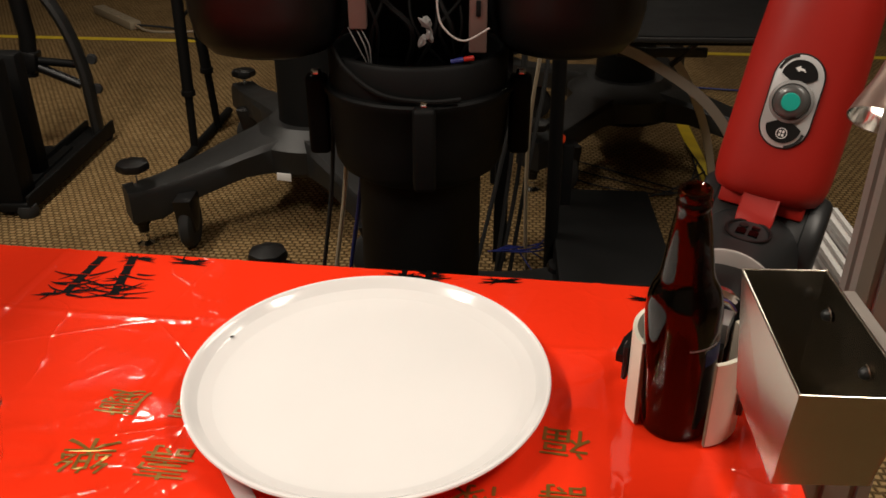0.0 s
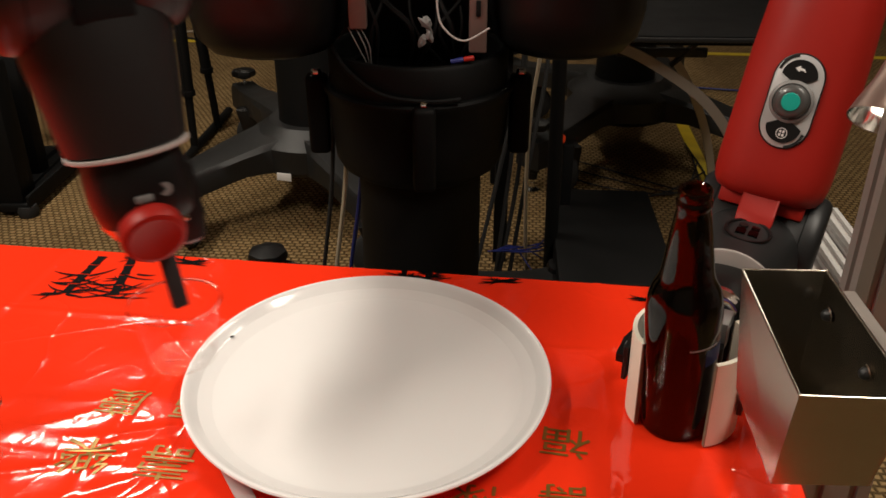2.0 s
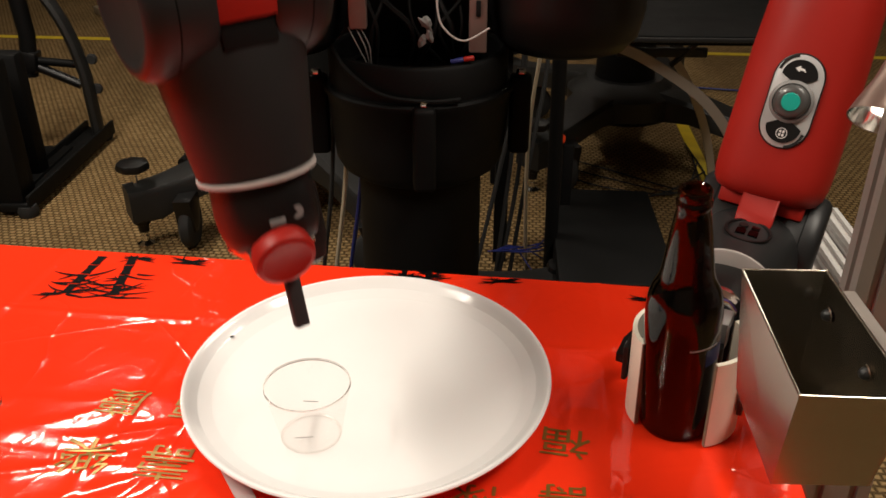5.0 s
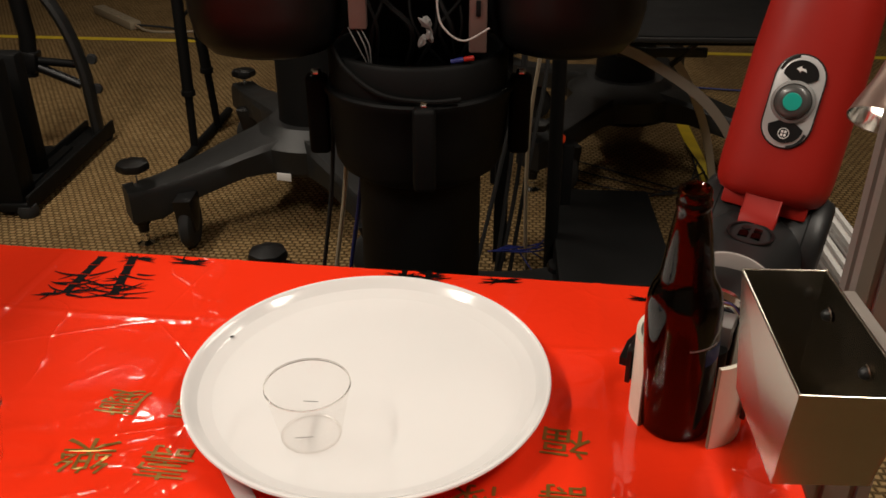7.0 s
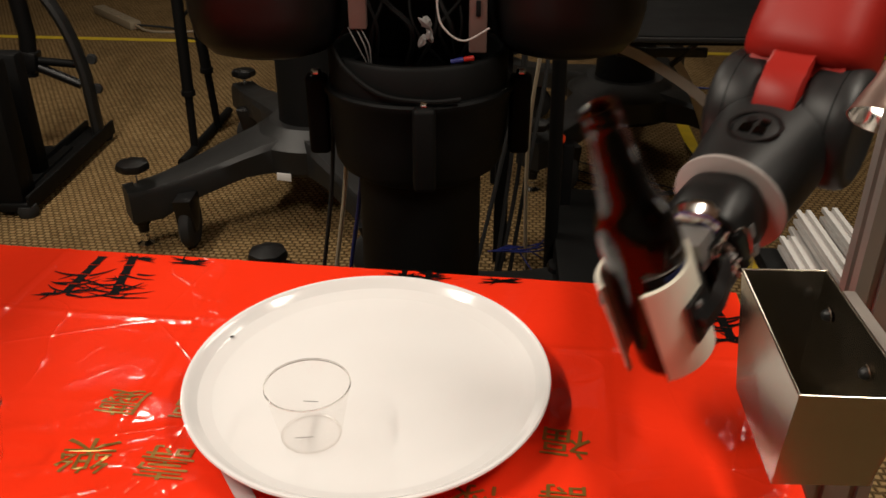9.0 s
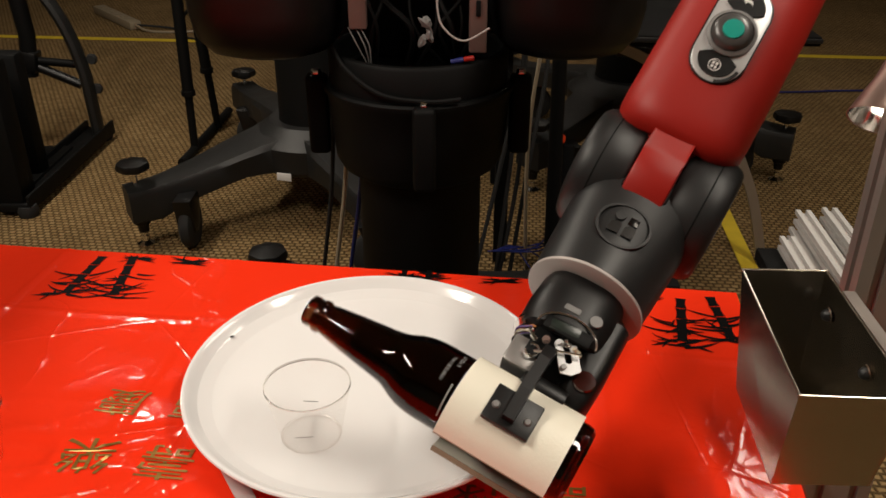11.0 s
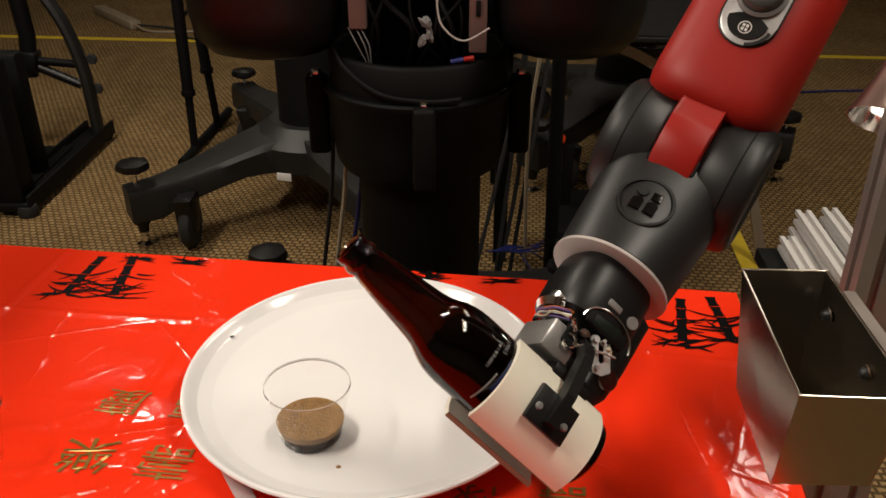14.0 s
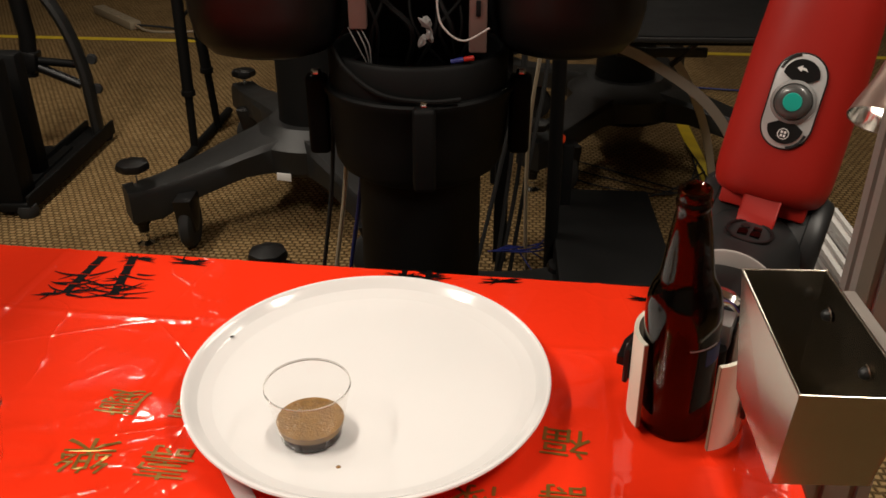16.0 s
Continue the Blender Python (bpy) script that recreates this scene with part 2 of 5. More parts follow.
def tablecloth():
    """The sheet: flat on top with slight waves, falling over all four edges."""
    bm = bmesh.new()
    nx, ny = 280, 170
    x0, x1, y0, y1, drop = -1.27, 0.372, -0.775, 0.003, 0.16
    rows = []
    for j in range(-6, ny + 7):
        row = []
        for i in range(-6, nx + 7):
            u, w = min(max(i, 0), nx) / nx, min(max(j, 0), ny) / ny
            x, y, z = x0 + (x1 - x0) * u, y0 + (y1 - y0) * w, 0.7205
            z = cloth_z(x, y)
            ox = i if i < 0 else max(0, i - nx)
            oy = j if j < 0 else max(0, j - ny)
            if ox or oy:
                k = max(abs(ox), abs(oy)) / 6
                z -= drop * k - 0.004 * (k > 0)
                flare = 0.006 + 0.022 * k * (1 + 0.7 * math.sin(24 * (x + y)))
                x += flare * (ox > 0) - flare * (ox < 0)
                y += flare * (oy > 0) - flare * (oy < 0)
            row.append(bm.verts.new((x, y, z)))
        rows.append(row)
    for a, b in zip(rows, rows[1:]):
        for i in range(len(a) - 1):
            bm.faces.new((a[i], a[i + 1], b[i + 1], b[i]))
    ob = part("tablecloth", bm, CLOTH)
    ob.matrix_basis = TABLE
    tagged(ob, "glossy creased red plastic tablecloth with black and gold print", "tablecloth")
    return ob


def plate():
    prof = [(0, 0.0065), (0.10, 0.0065), (0.104, 0.001), (0.110, 0.001), (0.114, 0.0062), (0.150, 0.0115), (0.176, 0.0225), (0.1845, 0.0262),
            (0.1868, 0.0278), (0.1872, 0.0292), (0.1862, 0.0305), (0.1842, 0.0306), (0.1826, 0.0297), (0.179, 0.0267), (0.1735, 0.0218), (0.168, 0.0181), (0.162, 0.0158), (0.155, 0.0145), (0.146, 0.0137), (0.134, 0.0131), (0.118, 0.0126), (0.10, 0.0125), (0, 0.0125)]
    ob = part("plate", lathe(prof, 128), LACQUER)
    ob.matrix_basis = pose(-0.0765, 0.7135, 0.7215) @ Matrix.Diagonal((1.0, 1.025, 1, 1))
    tagged(ob, "large round white lacquered serving plate on the red cloth", "plate")


def table_bits():
    ruler = part("metal_strip", box(0.016, 0.10, 0.0014, pose(-0.174, 0.556, 0.7275, 0, 0, 31), 0.0004), SILVER)
    tagged(ruler, "grey metal strip lying partly under the plate", "metal strip")
    bm = bmesh.new()
    bmesh.ops.create_icosphere(bm, subdivisions=2, radius=0.0016, matrix=Matrix.Diagonal((1.8, 0.9, 0.5, 1)))
    crumb = part("crumb", bm, CAST, m=pose(-0.2335, 0.784, 0.7435, 0, 0, 30))
    tagged(crumb, "tiny dark crumb on the white plate", "crumb")


def spilt_drop():
    """One drop that falls past the cup while the bottle pours."""
    ob = part("beer_drop", lathe([(0, 0.0012), (0.0016, 0.0009), (0.0026, 0.0), (0, 0.0)], 20), material("spilt_beer", (0.26, 0.14, 0.05), 0.15, coat=0.5))
    return tagged(ob, "small brown drop of beer on the white plate", "drop")


def steel_bin():
    """A wedge-shaped bin: upright front, sloping back and side."""
    th = empty("steel_bin", pose(0.2824, 0.5376, 0.8364, 0, 0, -3.5), "open brushed-steel bin bolted to an aluminium post", "bin")
    t = 0.0014
    top = [Vector(v) for v in ((-0.0391, -0.0856, 0.081), (0.0376, -0.0856, 0.081), (0.0156, 0.0408, 0.1075), (-0.0498, 0.0408, 0.1066))]
    low = [Vector(v) for v in ((-0.0440, -0.0856, 0.002), (0.0245, -0.0856, 0.004), (0.0095, 0.0332, -0.0031), (-0.0388, 0.0332, -0.0037))]

    heel = Vector((-0.0506, -0.0001, 0.0214))

    def sheet(name, a, b, c, d):
        n = (b - a).cross(d - a).normalized() * t
        part(name, loft([[a, b, c, d], [v + n for v in (a, b, c, d)]]), STEEL, th, smooth=False)

    for k, name in enumerate(("front_panel", "side_panel", "back_panel", "side_panel")):
        q = (k + 1) % 4
        if k == 3:
            sheet(name, low[q], heel, top[k], top[q])
            part("gusset", loft([[low[q], heel, low[k]], [v + Vector((0, 0, t)) for v in (low[q], heel, low[k])]]), STEEL, th, smooth=False)
            part("gusset", loft([[heel, low[k], top[k]], [v + Vector((t, 0, 0)) for v in (heel, low[k], top[k])]]), STEEL, th, smooth=False)
        else:
            sheet(name, low[q], low[k], top[k], top[q])
        part("lip", tube([top[k], top[q]], 0.0006, 8), STEEL, th, "folded bright lip")
        inward = Vector((0.0012 if k in (0, 3) else -0.0012, 0.0012 if k in (0, 1) else -0.0012, 0.0006))
        part("corner_seam", tube([low[k] + inward, top[k] + inward - Vector((0, 0, 0.002))], 0.0006, 6), STEEL, th)
    sheet("bottom_panel", low[0], low[1], low[2], low[3])
    for y in (0.018, -0.040):
        along = y + 0.0856
        x, z = 0.0376 - along * 0.174 - 0.003, 0.081 + along * 0.21 - 0.022
        bolt = part("bolt", lathe([(0, 0.006), (0.003, 0.005), (0.0045, 0.003), (0.0052, 0)], 16, pose(x - 0.002, y, z, 0, -100, 0)), CAST, th, "dark domed bolt head")
        part("washer", lathe([(0, 0.0012), (0.0072, 0.0010), (0.0075, 0)], 20, pose(x - 0.0018, y, z, 0, -100, 0)), STEEL, bolt)


def extrusion_bm(w, d, length, bm=None, m=None):
    """A slotted aluminium profile along z."""
    pts, g, k = [], 0.0042, 0.006
    nx, ny = max(1, round(w / 0.034)), max(1, round(d / 0.034))
    for sx, sy, ux, uy, n, size, other in ((-1, -1, 1, 0, nx, w, d), (1, -1, 0, 1, ny, d, w), (1, 1, -1, 0, nx, w, d), (-1, 1, 0, -1, ny, d, w)):
        ox, oy = sx * w / 2, sy * d / 2
        inx, iny = -uy, ux
        pts.append((ox, oy))
        for q in range(n):
            mid = size * (q + 0.5) / n
            for a, b in ((-g, 0), (-g, k), (g, k), (g, 0)):
                pts.append((ox + ux * (mid + a) + inx * b, oy + uy * (mid + a) + iny * b))
    return loft([[(x, y, 0) for x, y in pts], [(x, y, length) for x, y in pts]], m, bm)


def aluminium_frame():
    post = part("aluminium_post", extrusion_bm(0.066, 0.034, 1.75), ALLOY, smooth=False, m=pose(0.3995, 0.660, 0, 0, 0, -5))
    tagged(post, "slotted aluminium extrusion post standing on the carpet", "post")
    arm = part("aluminium_bar", extrusion_bm(0.030, 0.030, 0.16), ALLOY, smooth=False, m=pose(0.3475, 0.642, 0.872, 90, 0, -3))
    tagged(arm, "short aluminium extrusion fixed to the post beside the bin", "post")
    for x, y1, z in ((0.530, 1.130, 0.724), (0.572, 1.138, 0.724), (0.551, 1.112, 0.701), (0.521, 1.120, 0.701), (0.590, 1.120, 0.701), (0.497, 1.090, 0.701)):
        bar = part("aluminium_bar", extrusion_bm(0.0215, 0.0215, 0.38), PALE, smooth=False, m=pose(x - 0.03, y1 - 0.379, z, -90, 0, -4.6))
        tagged(bar, "pale slotted aluminium extrusion laid in a bundle", "bar", "bundle of aluminium bars")
    shelf = part("shelf_board", box(0.24, 0.34, 0.02, pose(0.565, 0.92, 0.679, 0, 0, -4.6), 0.003), MATT)
    tagged(shelf, "dark board that carries the aluminium bars", "board")


def work_lamp():
    th = empty("work_lamp", pose(0.372, 0.695, 1.030), "small work lamp with a tarnished metal shade, lit", "lamp")
    m = look((0.010, 0.010, 0.008), (-0.016, -0.022, -0.038))
    prof = [(0.010, 0.046), (0.014, 0.036), (0.016, 0.02), (0.023, -0.004), (0.0265, -0.018), (0.0258, -0.018), (0.0222, -0.004), (0.0152, 0.02), (0.010, 0.042)]
    part("shade", lathe(prof, 40, m), COPPER, th, "tarnished metal shade")
    part("reflector", lathe([(0.0255, -0.0175), (0.0218, -0.004), (0.0148, 0.02), (0.0, 0.022)], 40, m), CHROME, th, "bright inside of the shade")
    glow = bpy.data.materials.new("lamp_glow")
    glow.use_nodes = True
    b = glow.node_tree.nodes["Principled BSDF"]
    b.inputs["Emission Color"].default_value, b.inputs["Emission Strength"].default_value = (1, 0.93, 0.8, 1), 6
    part("bulb", lathe([(0, -0.006), (0.007, -0.004), (0.010, 0.003), (0.008, 0.012), (0, 0.016)], 24, m), glow, th, "glowing white bulb")
    part("gooseneck", tube(curve([m @ Vector((0, 0, 0.045)), (0.02, 0.02, 0.09), (0.06, 0.03, 0.10), (0.09, 0.03, 0.04), (0.075, 0.03, -0.05)]), 0.006), BLACK, th)


# ---------------------------------------------------------------- the robots' stands
def knob(th, x, y, top, foot=True):
    """A levelling screw with its black lobed knob."""
    prof = [(0, 0.0), (0.020, 0.0), (0.047, 0.012), (0.050, 0.022), (0.046, 0.034), (0.02, 0.040), (0, 0.040)]
    bm = lathe(prof, 36)
    for v in bm.verts:
        a = math.atan2(v.co.y, v.co.x)
        r = 1 + 0.045 * math.cos(7 * a)
        v.co.x *= r
        v.co.y *= r
    bm.transform(pose(x, y, top - 0.04))
    part("knob", bm, BLACK, th, "black lobed knob")
    part("screw", lathe([(0, 0.02), (0.008, 0.02), (0.008, top - 0.03), (0, top - 0.03)], 12, pose(x, y, 0)), CHROME, th, "steel screw")
    part("socket", lathe([(0, 0.05), (0.016, 0.05), (0.018, 0.075), (0.024, 0.078), (0.026, 0.115), (0, 0.115)], 24, pose(x, y, 0)), BLACK, th)
    part("foot_pad", lathe([(0, 0), (0.026, 0), (0.027, 0.008), (0.012, 0.018), (0.010, 0.035), (0, 0.035)], 24, pose(x, y, 0)), CHROME, th)


def caster(th, x, y, turn):
    m = pose(x, y, 0, 0, 0, turn) @ Matrix.Diagonal((1.28, 1.28, 1.28, 1))
    part("caster_wheel", lathe([(0, -0.016), (0.05, -0.016), (0.058, -0.010), (0.060, 0), (0.058, 0.010), (0.05, 0.016), (0, 0.016)], 36, m @ pose(0, 0, 0.06, 90, 0, 0)), RUBBER, th)
    part("caster_fork", prism([(-0.04, 0.14), (0.05, 0.14), (0.03, 0.05), (0.005, 0.045), (-0.015, 0.06)], 0.044, m, 0.004), BLACK, th)


def pedestal_leg(th, cx, cy, ex, ey, knob_top=0.27):
    """One curved cast leg, thick at the hub, level at its end."""
    d = Vector((ex - cx, ey - cy, 0))
    n = d.normalized()
    s = Vector((-n.y, n.x, 0))
    secs = []
    L = d.length
    for k in range(15):
        t = k / 14
        e = t * t * (3 - 2 * t)
        zt = 0.325 * (1 - e) + 0.205 * e
        zb = 0.10 + 0.095 * min(1, max(0, (0.84 - t) / 0.42)) ** 0.7 - 0.06 * max(0, 0.25 - t)
        zb = min(zb, zt - 0.07)
        w = 0.115 * (1 - e) + 0.052 * e
        p = Vector((cx, cy, 0)) + n * L * t
        secs.append([p + s * a * w + Vector((0, 0, zb + (zt - zb) * b)) for a, b in ((-1, 0.06), (-0.9, 0), (0.9, 0), (1, 0.06), (1, 0.80), (0.86, 0.97), (0.5, 1.0), (-0.5, 1.0), (-0.86, 0.97), (-1, 0.80))])
    part("leg", loft(secs), CAST, th)
    tip = Vector((cx, cy, 0)) + n * (L - 0.035)
    knob(th, tip.x, tip.y, knob_top)
    c = Vector((cx, cy, 0)) + n * (L - 0.21) + Vector((0.0, -0.09, 0))
    caster(th, c.x, c.y, math.degrees(math.atan2(n.y, n.x)) + 60)


def pedestal(label, x, y, legs, height, knob_tops=(0.27,) * 4):
    th = empty("robot_stand", pose(x, y, 0), label, "robot stand", "robot stands")
    part("hub", lathe([(0, 0.185), (0.19, 0.185), (0.215, 0.205), (0.215, 0.28), (0.17, 0.310), (0.145, 0.33), (0, 0.33)], 48), CAST, th)
    part("column", lathe([(0, 0.3), (0.118, 0.3), (0.112, 0.34), (0.108, height), (0, height)], 48), MATT, th)
    for (ex, ey), kt in zip(legs, knob_tops):
        pedestal_leg(th, 0, 0, ex - x, ey - y, kt)
    return th


def back_stands():
    a = pedestal("black cast robot stand with levelling knobs and casters", -0.435, 2.72, [(-0.984, 2.402), (-0.853, 3.52), (-0.09, 2.12), (0.10, 3.3)], 1.35, (0.29, 0.27, 0.27, 0.27))
    part("sticker", box(0.05, 0.002, 0.026, pose(-0.075, -0.208, 0.196, 0, 0, -16), 0.0004), WHITE, a, "small white label")
    pedestal("black cast robot stand on casters beside a dark desk", 0.70, 3.20, [(1.28, 2.92), (1.1, 4.0), (0.30, 2.82), (0.3, 3.9)], 0.5)


# ---------------------------------------------------------------- the robot that serves
RX, RY = -0.045, 1.55


def robot_body():
    th = empty("robot", pose(RX, RY, 0), "black and red two-armed robot with an open torso on its stand", "robot")
    part("column", lathe([(0, 0.25), (0.120, 0.25), (0.119, 0.62), (0.13, 0.66), (0, 0.66)], 64), MATT, th)
    part("base_hub", lathe([(0, 0.10), (0.22, 0.10), (0.24, 0.16), (0.22, 0.25), (0.13, 0.29), (0, 0.29)], 48), CAST, th)
    for ex, ey, kt in ((-0.432, 0.395, 0.25), (0.385, 0.36, 0.23), (-0.42, -0.33, 0.25), (0.42, -0.33, 0.25)):
        pedestal_leg(th, 0, 0, ex, ey, kt)
    # collar with bolts
    part("collar", lathe([(0.115, 0.632), (0.136, 0.640), (0.152, 0.652), (0.160, 0.668), (0.166, 0.72), (0.1725, 0.79), (0.1775, 0.797), (0.1780, 0.806), (0.174, 0.810), (0.160, 0.811), (0.150, 0.811), (0.146, 0.83), (0.13, 0.83)], 72), MATT, th, "black cast collar ring")
    for a in (-86, -176, -4, 94):
        ca, sa = math.cos(radians(a)), math.sin(radians(a))
        r = 0.176 if a in (-86, 94) else 0.190
        zt = 0.812 if a in (-86, 94) else 0.821
        lug = part("lug", box(0.040, 0.040, 0.152, pose(ca * r, sa * r, zt - 0.077, 0, 0, a), 0.009, seg=3), MATT, th)
        part("bolt", lathe([(0, 0.009), (0.007, 0.009), (0.009, 0.006), (0.009, 0)], 6, pose(ca * r, sa * r, zt)), CHROME, lug, "bright hexagon bolt")
    # waist drum and cavity
    part("waist", lathe([(0.0, 0.79), (0.163, 0.79), (0.165, 0.81), (0.166, 0.866), (0.162, 0.872), (0.154, 0.873), (0.150, 0.869), (0.148, 0.82), (0, 0.815)], 72), MATT, th)
    part("waist_cable", tube(curve([(-0.148, -0.080, 0.890), (-0.122, -0.122, 0.860), (-0.06, -0.166, 0.828), (0.02, -0.174, 0.818), (0.075, -0.166, 0.820)]), 0.0045), MATT, th)
    part("torso_back", box(0.34, 0.03, 0.6, pose(0, 0.11, 1.12), 0.01), MATT, th)
    for s in (-1, 1):
        secs = []
        for z, w, d in ((0.865, 0.02, 0.02), (0.868, 0.07, 0.075), (0.880, 0.107, 0.105), (0.905, 0.128, 0.125), (0.95, 0.137, 0.135), (1.10, 0.14, 0.14), (1.30, 0.13, 0.14)):
            secs.append(rounded(w, d, z, 2.6))
        part("shoulder", loft(secs, pose(s * 0.262, -0.02, 0.0)), BLACK, th, "rounded black shoulder housing")
        part("torso_rail", box(0.030, 0.022, 0.45, pose(0.104 if s > 0 else -0.098, -0.11, 1.112 if s > 0 else 1.152), 0.003), RAIL, th, "coppery metal rail")
    part("rail_slot", box(0.008, 0.003, 0.026, pose(0.104, -0.123, 0.962), 0.001), MATT, th)
    # loose wiring inside the open torso
    rnd = random.Random(4)
    for k in range(9):
        x = rnd.uniform(-0.08, 0.08)
        pts = [(x, -0.03 + rnd.uniform(-.03, .03), 1.2), (x + rnd.uniform(-.04, .04), -0.06, 1.0), (x + rnd.uniform(-.05, .05), -0.08, 0.92), (x + rnd.uniform(-.05, .05), -0.05, 0.85)]
        part("wire", tube(curve(pts, 6), rnd.uniform(0.0025, 0.006), 6), MATT, th)
    for cx, cz, q in ((0.016, 0.935, 0.011), (0.022, 0.915, 0.009), (0.010, 0.905, 0.008)):
        bm = bmesh.new()
        bmesh.ops.create_icosphere(bm, subdivisions=2, radius=q, matrix=Matrix.Diagonal((0.8, 0.5, 1.5, 1)))
        for v in bm.verts:
            v.co *= rnd.uniform(0.55, 1.25)
        bm.transform(pose(cx, -0.11, cz, 0, rnd.uniform(-40, 40), 0))
        part("silver_tape", bm, DULL, th, "crumpled silver tape", smooth=False)
    part("white_cable", tube(curve([(0.036, -0.13, 1.05), (0.036, -0.135, 0.965), (0.048, -0.14, 0.932), (0.080, -0.14, 0.913), (0.122, -0.14, 0.934)]), 0.0017, 8), RIM, th)
    for dx in (0, 0.012, 0.02):
        part("grey_wire", tube(curve([(-0.115 + dx, -0.115, 0.93), (-0.10 + dx, -0.12, 0.90), (-0.085 + dx * .3, -0.11, 0.865)]), 0.0011, 6), DULL, th)
    part("plug", lathe([(0, 0), (0.004, 0), (0.005, 0.02), (0.004, 0.022), (0, 0.022)], 16, pose(0.058, -0.135, 0.876, 0, 80, 0)), BLUE, th, "blue cable plug")
    part("plug_tip", lathe([(0, 0), (0.0045, 0), (0.0045, 0.016), (0.003, 0.018), (0, 0.018)], 16, pose(0.080, -0.135, 0.880, 0, 80, 0)), RED, th, "red plug tip")
    return th


# ---------------------------------------------------------------- floor things
def yellow_tape():
    for name, a, b in (("floor_tape", (-4.0, 5.247), (3.0, 4.58)), ("floor_tape", (1.16, 4.75), (0.90, 1.85))):
        a, b = Vector(a), Vector(b)
        d = b - a
        ob = part(name, box(d.length, 0.05, 0.003, pose((a.x + b.x) / 2, (a.y + b.y) / 2, 0.0025, 0, 0, math.degrees(math.atan2(d.y, d.x)))), YELLOW, smooth=False)
        tagged(ob, "yellow marking tape stuck on the carpet", "floor tape", kind="structure")


def folding_stand():
    th = empty("tripod_stand", pose(-1.02, 3.4, 0), "black steel stand with two adjustable legs on a foot bar", "stand")
    part("foot_bar", tube([(0.006, -0.334, 0.018), (0.048, 0.295, 0.018)], 0.018, 12), MATT, th)
    for x, y, tx, zs in ((0.016, -0.177, 0.029, 0.25), (0.052, 0.07, 0.014, 0.27)):
        lean = (tx - x) / 0.607
        part("leg", tube([(x, y, 0.02), (x + lean * zs, y, zs + 0.03)], 0.016, 12), MATT, th)
        part("sleeve", tube([(x + lean * zs, y, zs), (x + lean * 1.3, y, 1.3)], 0.023, 12), MATT, th)
        part("clamp", lathe([(0.02, -0.012), (0.027, -0.01), (0.027, 0.01), (0.02, 0.012)], 20, pose(x + lean * zs, y, zs)), MATT, th)
    part("brace", tube([(0.028, -0.177, 0.54), (0.018, 0.07, 0.53)], 0.008, 8), MATT, th)


def equipment_rack():
    th = empty("equipment_rack", pose(-1.5, 3.0, 0), "black wheeled equipment frame with a bowed upright", "equipment frame")
    part("upright", tube(curve([(-0.16, 0.29, 0.80), (-0.06, 0.29, 0.68), (-0.005, 0.29, 0.594), (0.032, 0.29, 0.517), (0.062, 0.29, 0.42), (0.083, 0.29, 0.297), (0.088, 0.29, 0.16), (0.092, 0.29, 0.05)]), 0.034, 10, flat=0.7), CAST, th)
    part("channel", box(0.115, 0.78, 0.03, pose(0.049, 0.003, 0.035, 0, 0, -1.5), 0.006), MATT, th)
    for x in (-0.004, 0.102):
        part("channel_wall", box(0.012, 0.78, 0.055, pose(x, 0.003, 0.052, 0, 0, -1.5), 0.003), MATT, th)
    part("post", tube([(-0.135, 0.29, 0.30), (-0.112, 0.29, 0.46), (-0.135, 0.29, 0.95)], 0.032, 10), MATT, th)
    part("joint_block", box(0.075, 0.07, 0.085, pose(-0.125, 0.29, 0.36, 0, 10, 0), 0.012), BLACK, th)
    part("cross_bar", tube([(-0.12, 0.29, 0.362), (0.055, 0.29, 0.345)], 0.016, 10), MATT, th)
    part("cross_bar", tube([(-0.12, 0.29, 0.345), (0.06, 0.29, 0.262)], 0.019, 10), BLACK, th)
    for z in (0.36, 0.24):
        part("roller", lathe([(0, -0.012), (0.018, -0.012), (0.022, 0), (0.018, 0.012), (0, 0.012)], 18, pose(0.112, 0.31, z, 90, 0, 0)), RUBBER, th)
    part("cabinet", box(0.62, 0.11, 0.50, pose(-0.235, -0.32, 0.28), 0.02), MATT, th)
    part("cabinet_back", box(0.50, 0.08, 0.46, pose(-0.212, -0.10, 0.27), 0.02), MATT, th)
    part("base_plate", box(0.62, 0.52, 0.03, pose(-0.27, -0.11, 0.045), 0.006), MATT, th)
    for y in (-0.365, 0.375):
        part("foot", lathe([(0, 0), (0.03, 0), (0.036, 0.02), (0.03, 0.04), (0, 0.042)], 20, pose(0.075, y, 0)), RUBBER, th)


def power_strip():
    th = empty("power_strip", pose(-2.10, 5.52, 0, 0, 0, -50), "cream power strip with a lead lying on the carpet", "power strip")
    part("body", box(0.62, 0.075, 0.05, pose(0, 0, 0.027), 0.008), TAN, th)
    for k in range(6):
        part("socket", box(0.05, 0.04, 0.003, pose(-0.22 + 0.085 * k, 0, 0.0535), 0.001), TAN, th)
    part("lead", tube(curve([(0.31, 0, 0.03), (0.45, 0.05, 0.008), (0.62, 0.3, 0.008), (0.55, 0.55, 0.008), (0.85, 0.75, 0.008)]), 0.008, 8), TAN, th)
    part("lead", tube(curve([(0.31, 0.01, 0.03), (0.5, 0.2, 0.008), (0.75, 0.15, 0.008), (1.1, 0.35, 0.008)]), 0.007, 8), RUBBER, th)


